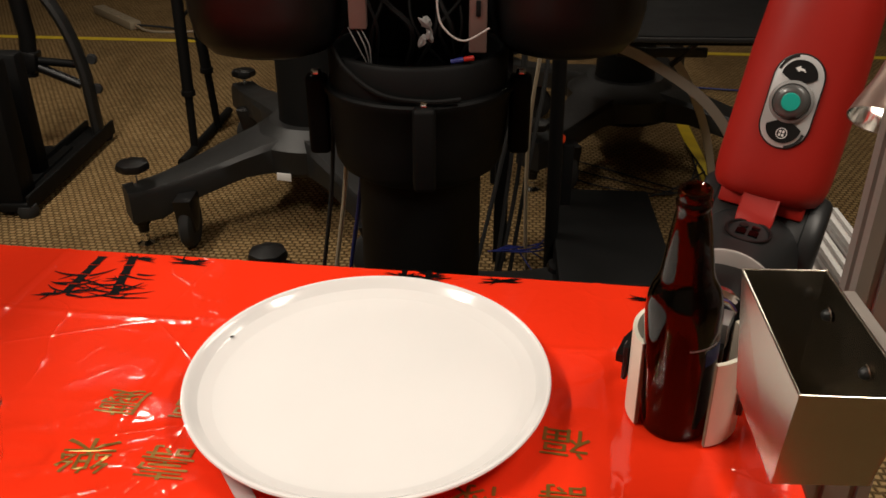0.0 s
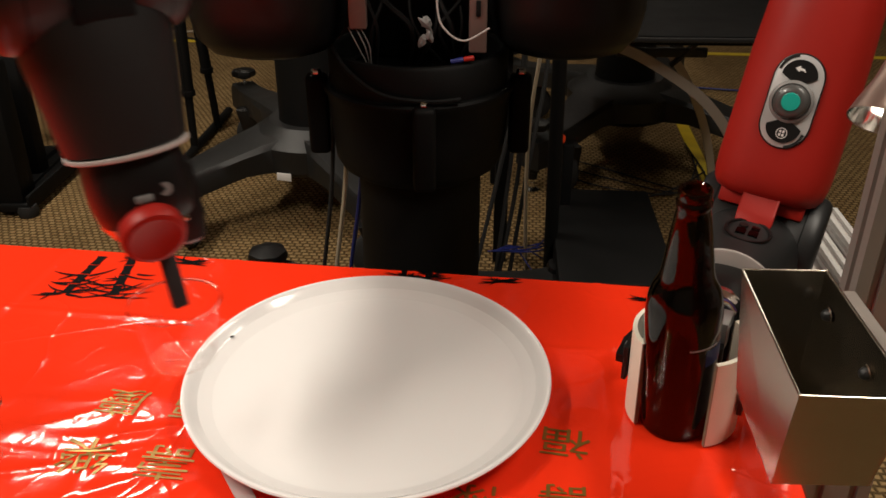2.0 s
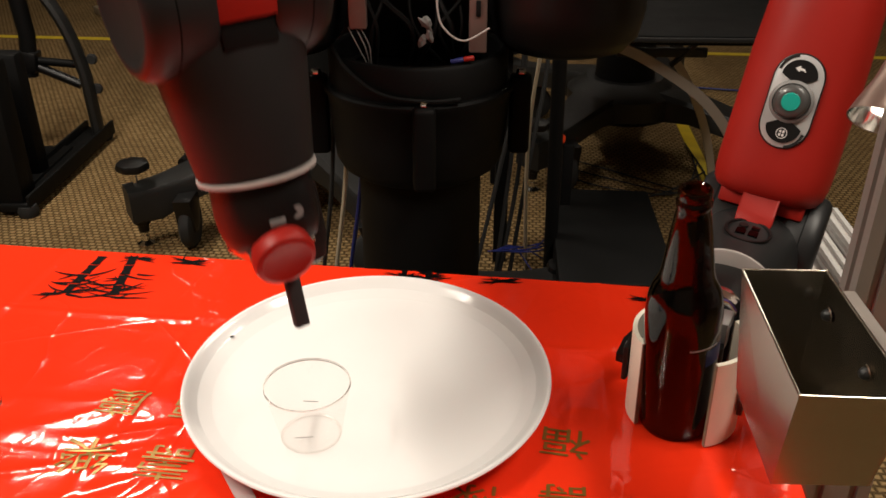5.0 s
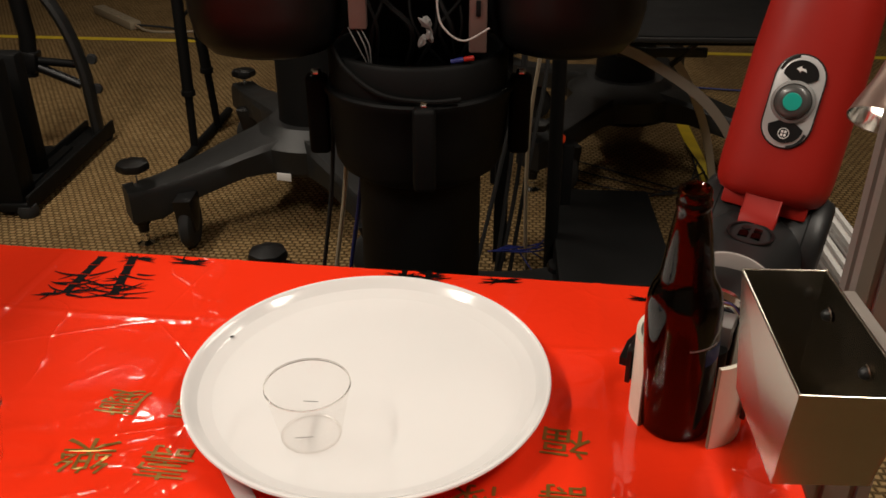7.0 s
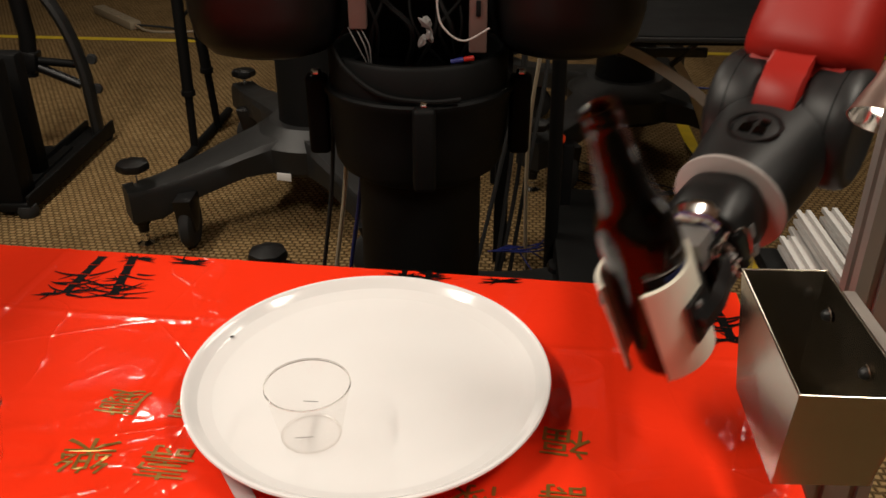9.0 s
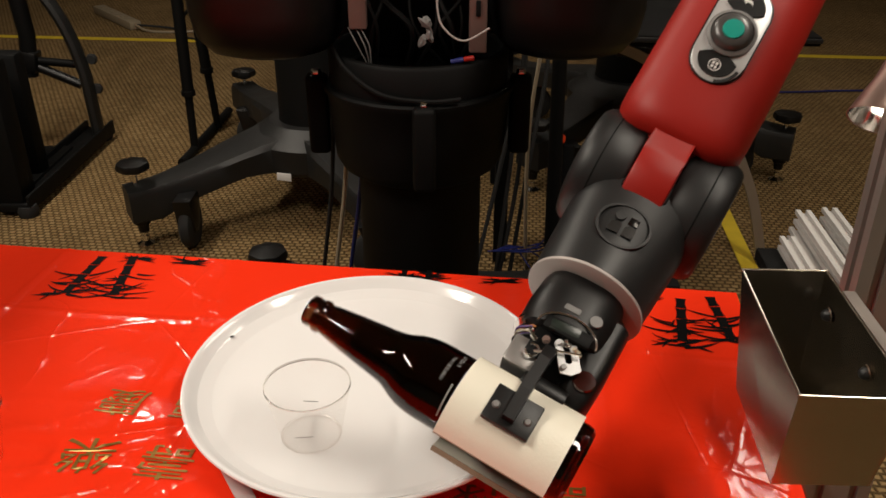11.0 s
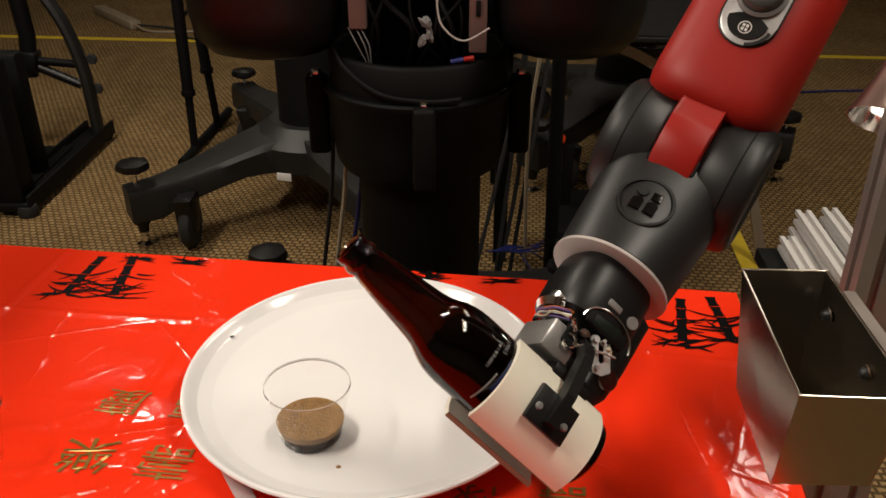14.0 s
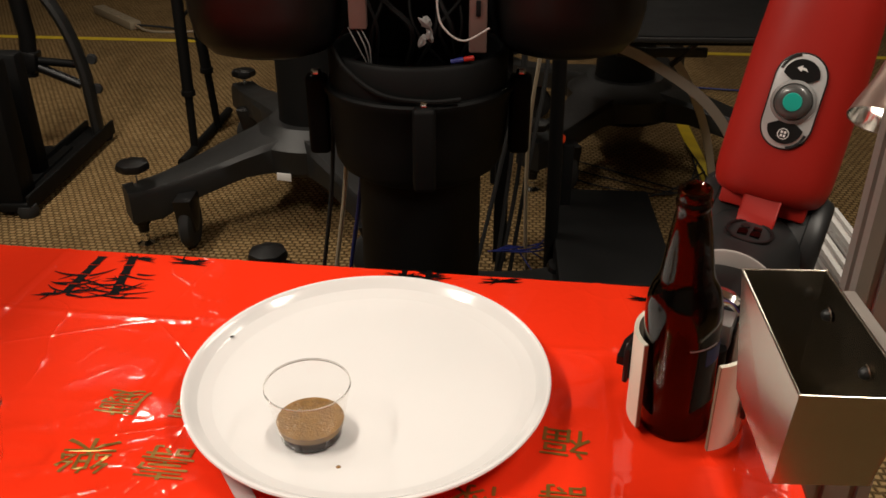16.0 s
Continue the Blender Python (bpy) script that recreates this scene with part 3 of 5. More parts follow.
def dark_furniture():
    th = empty("desk", pose(0.55, 2.2, 0, 0, 0, -2), "dark desk with a pale front edge and arched flat metal legs", "desk")
    part("desktop", box(0.86, 0.80, 0.026, pose(0.0, 0.402, 0.713), 0.004), MATT, th)
    part("edge_strip", box(0.86, 0.008, 0.012, pose(0.0, -0.004, 0.716), 0.002), GREY, th, "pale grey edge strip")
    part("apron", box(0.80, 0.02, 0.03, pose(0.0, 0.45, 0.685), 0.003), MATT, th)
    for y in (0.10, 0.70):
        pts = curve([(-0.35, y, 0.690), (-0.13, y, 0.684), (0.03, y, 0.622), (0.215, y, 0.485), (0.35, y, 0.258), (0.426, y, 0.006)], 8)
        rings = []
        for i, q in enumerate(pts):
            d = (pts[min(i + 1, len(pts) - 1)] - pts[max(0, i - 1)]).normalized()
            o = d.cross(Vector((0, 1, 0))).normalized()
            rings.append([q + Vector((0, a * 0.006, 0)) + o * b * 0.014 for a, b in ((-1, -1), (1, -1), (1, 1), (-1, 1))])
        part("arched_leg", loft(rings), ALLOY, th, "flat arched metal leg")
        part("leg", box(0.04, 0.04, 0.69, pose(-0.38, y, 0.35), 0.004), MATT, th)
    part("brace", box(0.012, 0.03, 0.30, pose(0.30, 0.62, 0.58, 0, 45, 0), 0.002), CAST, th)
    part("brace", box(0.30, 0.025, 0.03, pose(0.16, 0.62, 0.52), 0.003), CAST, th)
    part("cable_box", box(0.07, 0.06, 0.05, pose(0.06, 0.40, 0.64), 0.006), COPPER, th)
    kb = empty("keyboard", pose(0.92, 2.74, 0.738, 0, 0, -8), "black computer keyboard on the dark desk", "keyboard")
    part("case", box(0.42, 0.14, 0.02, None, 0.005), MATT, kb)
    for r in range(4):
        for k in range(13):
            part("key", box(0.022, 0.022, 0.006, pose(-0.18 + 0.03 * k, -0.045 + 0.03 * r, 0.012), 0.002, seg=1), BLACK, kb)
    stop = empty("stop_button", pose(0.335, 2.20, 0.44), "small orange-red push button on a dark bracket", "button")
    part("button", lathe([(0, 0.018), (0.012, 0.016), (0.016, 0.008), (0.010, 0.0), (0, 0)], 20, pose(0, 0, 0.0, 0, -80, 0)), material("orange_red_plastic", (0.62, 0.05, 0.01), 0.4), stop)
    part("bracket", box(0.03, 0.03, 0.43, pose(0.012, 0.0, -0.225), 0.004), MATT, stop)
    mat = part("floor_panel", box(0.33, 0.62, 0.04, pose(0.42, 2.0, 0.27, 0, 0, -4), 0.006), MATT)
    cart = empty("cart", pose(0.44, 2.02, 0, 0, 0, -4), "low black cart with a flat top", "cart")
    mat.parent, mat.matrix_basis, mat.name = cart, pose(0, 0, 0.28), "top"
    part("body", box(0.29, 0.56, 0.2, pose(0, 0, 0.15), 0.01), MATT, cart)
    for x in (-0.12, 0.12):
        for y in (-0.24, 0.24):
            part("wheel", lathe([(0, -0.012), (0.028, -0.012), (0.03, 0), (0.028, 0.012), (0, 0.012)], 20, pose(x, y, 0.03, 0, 90, 0)), RUBBER, cart)
    pole = empty("pole_stand", pose(0.29, 2.0, 0), "thin black upright pole on a round foot", "pole")
    part("pole", tube([(0, 0, 0.02), (-0.02, 0, 1.3)], 0.018, 16), MATT, pole)
    part("foot", lathe([(0, 0), (0.13, 0), (0.13, 0.012), (0.03, 0.03), (0, 0.03)], 40), MATT, pole)


def cables():
    def lead(name, pts, r, mat, label):
        tagged(part(name, tube(curve(pts), r, 8), mat), label, "cable", "loose cables")
    lead("cable", [(0.27, 2.1, 1.2), (0.26, 2.1, 0.85), (0.23, 2.12, 0.55), (0.225, 2.1, 0.30), (0.24, 2.1, 0.01)], 0.005, CREAM, "cream cable hanging down to the carpet")
    rnd = random.Random(9)
    for k in range(6):
        x, y = 0.14 + rnd.uniform(-.02, .02), 2.0
        lead("cable", [(x, y, 0.20), (x + 0.06 + .02 * k, y + 0.1, 0.16), (x + 0.12 + .03 * k, y + 0.05 + .05 * k, 0.10 + .02 * k), (x + .2 + .04 * k, y + .15 + .05 * k, .012)], 0.0024, BLUE, "blue network cable trailing to the carpet")
    for k in range(4):
        x = 0.19 + 0.025 * k
        lead("cable", [(x, 2.2, 1.2), (x + rnd.uniform(-.03, .03), 2.2, 0.7), (x - 0.03, 2.15, 0.4), (x - .08 + rnd.uniform(-.04, .04), 2.1, 0.01)], 0.006, RUBBER, "black cable hanging behind the robot")
    for x, mat in ((-0.30, RUBBER), (-0.27, CREAM), (-0.235, BLUE)):
        lead("cable", [(x + .07, 1.72, 0.72), (x + .05, 1.75, 0.5), (x + .01, 1.8, 0.25), (x - .02, 1.85, 0.008)], 0.005, mat, "cable hanging beside the robot's column")
    for k in range(4):
        lead("cable", [(0.42, 2.9 + .1 * k, 0.01), (0.6, 2.75 + .1 * k, 0.01), (0.8 + .05 * k, 2.8, 0.012), (1.0, 3.0 + .1 * k, 0.01)], 0.003, RUBBER, "black cable lying on the carpet")
    lead("cable", [(1.15, 4.1, 0.008), (1.6, 4.0, 0.008), (2.1, 4.02, 0.008), (3.0, 3.9, 0.008)], 0.005, BLUE, "dark blue cable lying on the carpet")


table(); plate(); table_bits(); steel_bin(); aluminium_frame(); work_lamp()
back_stands()
ROBOT = robot_body()
yellow_tape(); folding_stand(); equipment_rack(); power_strip(); dark_furniture(); cables()

# ---------------------------------------------------------------- printed marks on the sheet
def cloth_z(x, y):
    """Height of the sheet over the tabletop, in the table's own axes."""
    z = 0.7205 + 0.0009 * max(0, noise.noise(Vector((x * 4, y * 4, 1)))) + 0.0003 * noise.noise(Vector((x * 15, y * 15, 4)))
    near = min(1, max(0, (-0.26 - y) / 0.10)) * min(1, max(0, (-0.10 - x) / 0.15))
    z += near * 0.0017 * (1 - abs(2 * noise.noise(Vector((x * 5 + y * 6, y * 9 - x * 3, 7)))))
    z += near * 0.0026 * (1 - abs(2 * noise.noise(Vector((x * 4 + y * 3, y * 15 - x * 9, 3))))) ** 3
    side = min(1, max(0, (x - 0.10) / 0.1)) * min(1, max(0, (-0.16 - y) / 0.1))
    z += side * 0.00045 * (1 - abs(2 * noise.noise(Vector((x * 24 + y * 8, y * 16 - x * 6, 9))))) ** 2
    for k in (-1.0, -0.76, -0.52, -0.28, -0.04, 0.2):
        z += 0.0014 * max(0, 1 - abs(x - k) / 0.006)
    for k in (-0.15, -0.39, -0.63):
        z += 0.0014 * max(0, 1 - abs(y - k) / 0.006)
    return z


def to_table(x, y):
    p = TABLE.inverted() @ Vector((x, y, 0))
    return p.x, p.y


def stroke(bm, pts, width, taper=True):
    """A tapering brush stroke laid on the sheet; pts in world x and y."""
    line = curve([(x, y, 0) for x, y in pts], 5)
    n = len(line) - 1
    prev = None
    for i, p in enumerate(line):
        d = line[min(i + 1, n)] - line[max(0, i - 1)]
        d.normalize()
        s = Vector((-d.y, d.x, 0)) * width * 0.5 * (0.04 + 0.96 * math.sin(math.pi * (0.36 + 0.62 * i / n)) if taper else 1 - 0.25 * math.sin(math.pi * i / n))
        pair = []
        for q in (p + s, p - s):
            x, y = to_table(q.x, q.y)
            pair.append(bm.verts.new((x, y, cloth_z(x, y) + 0.0009)))
        if prev:
            bm.faces.new((*prev, *pair[::-1]))
        prev = pair


def bamboo(x, y, size, seed, stems):
    """A printed clump: thick jointed stems with thin spiky twigs."""
    rnd = random.Random(seed)
    bm = bmesh.new()
    for dx, dy, ex, ey in stems:
        for k in range(4):
            a, b = k / 4 + 0.012, (k + 1) / 4 - 0.012
            stroke(bm, [(x + dx + (ex - dx) * a, y + dy + (ey - dy) * a), (x + dx + (ex - dx) * b, y + dy + (ey - dy) * b)], 0.011 * size + 0.003, False)
    nodes = [(x + dx + (ex - dx) * q, y + dy + (ey - dy) * q) for dx, dy, ex, ey in stems for q in (0.02, 0.02, 0.22, 0.42)] or [(x, y)] * 3
    for k in range(len(nodes) * 4):
        fx, fy = nodes[k % len(nodes)]
        right = (k // len(nodes)) % 2 == 0
        a = radians(rnd.uniform(-30, 24)) if right else radians(180 - rnd.uniform(-30, 24))
        bend = (1 if right else -1) * rnd.uniform(0.0, 0.5)
        l = rnd.uniform(0.022, 0.050) * (0.35 + 0.65 * size)
        w = rnd.uniform(0.0024, 0.0048) * (0.6 + 0.4 * size)
        q = Vector((fx + rnd.gauss(0, 0.006 * size), fy + rnd.gauss(0, 0.006 * size)))
        pts = [q]
        for h in range(3):
            q = q + Vector((math.cos(a), math.sin(a))) * l / 3
            pts.append(q)
            a += bend * 0.5
        stroke(bm, [tuple(p) for p in pts], w)
        if k % 3 == 0:
            b = a + rnd.choice((-1, 1)) * radians(rnd.uniform(35, 75))
            e = pts[1] + Vector((math.cos(b), math.sin(b))) * l * 0.42
            stroke(bm, [tuple(pts[1]), tuple(pts[1].lerp(e, 0.5)), tuple(e)], w * 0.7)
    return bm


def letters(text, size, m, bm=None):
    """Flat letter shapes in the built-in font, placed by m."""
    cu = bpy.data.curves.new("letters", "FONT")
    cu.body, cu.size, cu.align_x, cu.align_y = text, size, "CENTER", "CENTER"
    cu.resolution_u = 3
    ob = bpy.data.objects.new("letters", cu)
    me = bpy.data.meshes.new_from_object(ob)
    one = bmesh.new()
    one.from_mesh(me)
    bpy.data.objects.remove(ob)
    bpy.data.meshes.remove(me)
    bpy.data.curves.remove(cu)
    return merged(one, m, bm)


def prints(cloth):
    for i, (x, y, s, stems) in enumerate((
            (-0.467, 0.918, 1.0, ((-0.008, -0.005, 0.006, 0.094), (0.055, -0.010, 0.048, 0.094))), (-0.41, 1.004, 0.4, ()),
            (-0.335, 0.995, 0.45, ()), (-0.03, 0.958, 0.5, ((-0.022, -0.01, -0.02, 0.016), (0.010, -0.01, 0.012, 0.014))),
            (0.075, 0.945, 0.42, ()), (0.282, 0.822, 1.0, ((-0.008, -0.016, 0.013, 0.080), (0.050, -0.010, 0.050, 0.084))), (0.25, 0.898, 0.35, ()))):
        part("bamboo_print", bamboo(x, y, s, i, stems), INK, cloth, "black brush-like bamboo print")
    for ch, x, y, size, turn in (("\u6176", -0.328, 0.698, 0.075, 172), ("\u6a02", -0.335, 0.618, 0.085, 176), ("\u58fd", -0.258, 0.608, 0.082, 174),
                                 ("\u798f", 0.118, 0.637, 0.075, 168), ("\u58fd", 0.108, 0.560, 0.075, 174), ("\u7984", 0.030, 0.560, 0.075, 172), ("\u798f", -0.253, 0.690, 0.07, 172)):
        bm = letters(ch, size * 0.60, pose(x, y, 0, 0, 0, turn) @ Matrix.Diagonal((1.12, 1, 1, 1)))
        bmesh.ops.triangulate(bm, faces=bm.faces[:])
        for v in bm.verts:
            tx, ty = to_table(v.co.x, v.co.y)
            v.co = (tx, ty, cloth_z(tx, ty) + 0.0010)
        part("gold_character", bm, GOLD, cloth, "gold brush-style printed character", smooth=False)


# ---------------------------------------------------------------- drinking things
def thin_plastic():
    mt = bpy.data.materials.new("thin_clear_plastic")
    mt.use_nodes = True
    nt = mt.node_tree
    nt.nodes.remove(nt.nodes["Principled BSDF"])
    out = nt.nodes["Material Output"]
    tr, gl, mx, fr, mu = (nt.nodes.new(n) for n in ("ShaderNodeBsdfTransparent", "ShaderNodeBsdfGlossy", "ShaderNodeMixShader", "ShaderNodeLayerWeight", "ShaderNodeMath"))
    tr.inputs[0].default_value = (0.985, 0.98, 0.975, 1)
    gl.inputs["Roughness"].default_value = 0.04
    fr.inputs[0].default_value = 0.25
    mu.operation = "MULTIPLY_ADD"
    mu.inputs[1].default_value, mu.inputs[2].default_value = 0.075, 0.030
    co, mp, nz, bp = (nt.nodes.new(n) for n in ("ShaderNodeTexCoord", "ShaderNodeMapping", "ShaderNodeTexNoise", "ShaderNodeBump"))
    mp.inputs["Scale"].default_value, nz.inputs["Scale"].default_value = (1, 1, 0.12), 150
    bp.inputs["Distance"].default_value = 0.0012
    nt.links.new(co.outputs["Object"], mp.inputs[0])
    nt.links.new(mp.outputs[0], nz.inputs["Vector"])
    nt.links.new(nz.outputs["Fac"], bp.inputs["Height"])
    nt.links.new(bp.outputs[0], gl.inputs["Normal"])
    nt.links.new(fr.outputs["Facing"], mu.inputs[0])
    nt.links.new(mu.outputs[0], mx.inputs[0])
    nt.links.new(tr.outputs[0], mx.inputs[1])
    nt.links.new(gl.outputs[0], mx.inputs[2])
    nt.links.new(mx.outputs[0], out.inputs[0])
    return mt


THIN = thin_plastic()
AMBER = clear("amber_glass", (0.125, 0.037, 0.012), 0.015, 1.38, 0.5)
BEER = material("dark_beer", (0.018, 0.006, 0.0025), 0.10, vary=0.3, scale=60, spec=0.12)
FOAM = material("tan_beer_foam", (0.23, 0.122, 0.034), 0.35, vary=0.75, scale=150, bump=0.0008, bump_scale=420)
CUP_R0, CUP_R1, CUP_H = 0.0290, 0.0395, 0.0595


def clear_cup(m, label, name="plastic_cup"):
    th = empty(name, m, label, "cup", "clear plastic cups")
    prof = [(0, 0.003), (0.024, 0.003), (0.0265, 0.0005), (0.028, 0.001), (CUP_R0, 0.004), (CUP_R1, CUP_H)]
    bm = lathe(prof, 96)
    part("wall", bm, THIN, th)
    part("rim", lathe([(CUP_R1 - 0.0004, CUP_H - 0.0012), (CUP_R1 + 0.0008, CUP_H - 0.0006), (CUP_R1 + 0.0006, CUP_H + 0.0006), (CUP_R1 - 0.0006, CUP_H + 0.0004), (CUP_R1 - 0.0004, CUP_H - 0.0012)], 96), clear("rim_plastic", (0.9, 0.88, 0.85), 0.05), th, "rolled clear rim")
    part("mark_and_reflection", box(0.017, 0.0006, 0.0004, pose(-0.006, -0.008, 0.0034, 0, 0, 6)), DULL, th, "thin dark moulded mark and its painted reflection")
    # reflection of the base mark, painted as a solid dash on the back wall
    part("mark_and_reflection", box(0.015, 0.0004, 0.0006, pose(-0.004, 0.0312, 0.0150, -10, 4, 0)), DULL, th, "thin dark moulded mark and its painted reflection")
    part("base_ring", lathe([(0.0262, 0.0006), (0.0285, 0.0006), (0.0288, 0.0014), (0.0288, 0.0026), (0.0272, 0.0032), (0.0262, 0.0024), (0.0262, 0.0006)], 72), THIN, th, "thick clear base ring")
    return th


def disc(z0, z1, grow, mat, name):
    """A slice of the drink that fills the cup between two heights; origin at the cup's base."""
    def r(z):
        return CUP_R0 + (CUP_R1 - CUP_R0) * z / CUP_H - 0.0012 + grow
    return part(name, lathe([(0, z0), (r(z0), z0), (r(z1), z1), (0, z1)], 64), mat)


CUP = Vector((-0.125, 0.6305, 0.7345))
SLICES = [(0.003, 0.0085), (0.0085, 0.0130), (0.0130, 0.0162), (0.0162, 0.0192)]


def drink():
    beer, foam = [], []
    for z0, z1 in SLICES:
        ob = tagged(disc(z0, z1, 0, BEER, "beer_layer"), "dark stout beer in the clear plastic cup", "drink", "layers of beer")
        beer.append((ob, z0, z1))
    for z0, z1 in SLICES[2:]:
        ob = tagged(disc(z0, z1 + 0.0006, 0.0004, FOAM, "foam_layer"), "tan foam on the dark beer in the cup", "drink", "layers of foam")
        foam.append((ob, z0, z1))
    rnd = random.Random(3)
    bm = bmesh.new()
    for k in range(46):
        a, r = rnd.uniform(0, TAU), 0.0315 * math.sqrt(rnd.random())
        q = rnd.uniform(0.0006, 0.0024) if k else 0.0045
        bmesh.ops.create_icosphere(bm, subdivisions=2, radius=q, matrix=pose(r * math.cos(a), r * math.sin(a), SLICES[-1][1]) @ Matrix.Diagonal((1, 1, 0.6, 1)))
    ob = tagged(part("foam_bubbles", bm, THIN), "clear bubbles on the foam", "bubbles", kind="stuff")
    foam.append((ob, SLICES[-1][0], SLICES[-1][1]))
    return beer, foam


def beer_drops():
    """Short pieces of the poured stream: a thick run first, a thin thread to the end."""
    thick, thin = [], []
    for k in range(15):
        r, l = (0.0040 - 0.0002 * k, 0.0075) if k < 6 else (0.0019 - 0.00006 * (k - 6), 0.0068)
        bm = lathe([(0, -l), (r * 0.82, -l * 0.85), (r, 0), (r * 0.86, l * 0.85), (0, l)], 20)
        ob = tagged(part("beer_stream", bm, STREAM), "piece of dark beer pouring from the bottle", "stream", "pieces of the beer stream")
        (thick if k < 6 else thin).append(ob)
    return thick, thin


STREAM = material("poured_beer", (0.085, 0.027, 0.012), 0.10, vary=0.35, scale=140, coat=0.3)
BOTTLE_L = 0.266


def bottle():
    th = empty("beer_bottle", pose(0.230, 0.668, 0.723), "dark amber glass beer bottle with white lettering", "bottle")
    prof = [(0, 0.004), (0.022, 0.0015), (0.030, 0.0), (0.0335, 0.003), (0.0345, 0.008), (0.0345, 0.136), (0.0343, 0.143), (0.0336, 0.150), (0.0323, 0.157), (0.0304, 0.1632), (0.0281, 0.1685), (0.0259, 0.1730),
            (0.0242, 0.1780), (0.0230, 0.184), (0.0219, 0.192), (0.0206, 0.202), (0.0183, 0.220), (0.0153, 0.240), (0.0138, 0.2475), (0.0140, 0.2485), (0.0152, 0.2505), (0.0152, 0.2545), (0.0138, 0.2565),
            (0.0138, 0.258), (0.0142, 0.2635), (0.0134, 0.2658), (0.0118, 0.2660), (0.0102, 0.2645), (0.0098, 0.250), (0.0098, 0.235), (0.0, 0.233)]
    outer = prof[:-3]
    inner = [(r - 0.0026, z) for r, z in outer if 0.010 > z > 0.007 or z > 0.10]
    inner = [(r, z) for r, z in inner if z < 0.247]
    shell = outer + [(0.0112, 0.2630), (0.0108, 0.2500)] + inner[::-1] + [(0.029, 0.0062), (0, 0.0062)]
    part("glass", lathe(shell, 72), AMBER, th, "dark brown glass body")
    stout = material("beer_in_bottle", (0.010, 0.0035, 0.0015), 0.12, vary=0.2, scale=25, rough_vary=0.02, spec=0.2)
    part("beer_fill", lathe([(0, 0.0060), (0.028, 0.0060), (0.0321, 0.0085), (0.0321, 0.136), (0.0319, 0.143), (0.0312, 0.150), (0.0299, 0.157), (0, 0.157)], 72), stout, th, "dark beer inside the bottle")
    part("neck_beer", lathe([(0, 0), (0.0299, 0), (0.0280, 0.0062), (0.0257, 0.0115), (0.0235, 0.016), (0.0218, 0.021), (0.0206, 0.027), (0.0195, 0.035), (0.0182, 0.045), (0.0166, 0.058), (0, 0.058)], 72), stout, th, "dark beer that runs through the neck")
    bm = bmesh.new()
    word = "IMPERIAL"
    for i, ch in enumerate(word):
        a = -14 + 5.6 * i
        m = pose(0, 0, 0.128, 0, 0, a) @ pose(0.0348, 0, 0, 90, 0, 90)
        letters(ch, 0.0046, m, bm)
    for i, ch in enumerate("STOUT"):
        letters(ch, 0.0046, pose(0, 0, 0.121, 0, 0, 16 + 5.6 * i) @ pose(0.0348, 0, 0, 90, 0, 90), bm)
    part("lettering", bm, material("grey_print", (0.30, 0.29, 0.28), 0.5, vary=0.05), th, "white printed lettering", smooth=False)
    bm = bmesh.new()
    for i in range(14):
        a = -14 - 3.6 * i
        box(0.0002, 0.0016, 0.0016, pose(0, 0, 0.1175, 0, 0, a) @ pose(0.0347, 0, 0), bm=bm)
    part("small_print", bm, bpy.data.materials["grey_print"], th, "line of tiny white print")
    part("blue_band", lathe([(0.0346, 0.095), (0.0347, 0.095), (0.0347, 0.114), (0.0346, 0.114)], 24, arc=radians(50), start=radians(-35)), material("dark_blue_print", (0.01, 0.015, 0.06), 0.4), th, "dark blue printed band")
    return th


# ---------------------------------------------------------------- the robot's arms
def put(name, bm, mat, label="", parent=None, smooth=True):
    return part(name, bm, mat, parent or ROBOT, label, smooth)


def slab(outline, depth, m, bevel=0.0):
    return prism(outline, depth, m, bevel)


def stadium(w, l, n=14):
    """Outline of a long hole: half width w, half length l, in x and z."""
    pts = []
    for s, c in ((1, l - w), (-1, -(l - w))):
        for i in range(n + 1):
            a = math.pi * i / n
            pts.append((s * w * math.cos(a), c + s * w * math.sin(a)))
    return pts


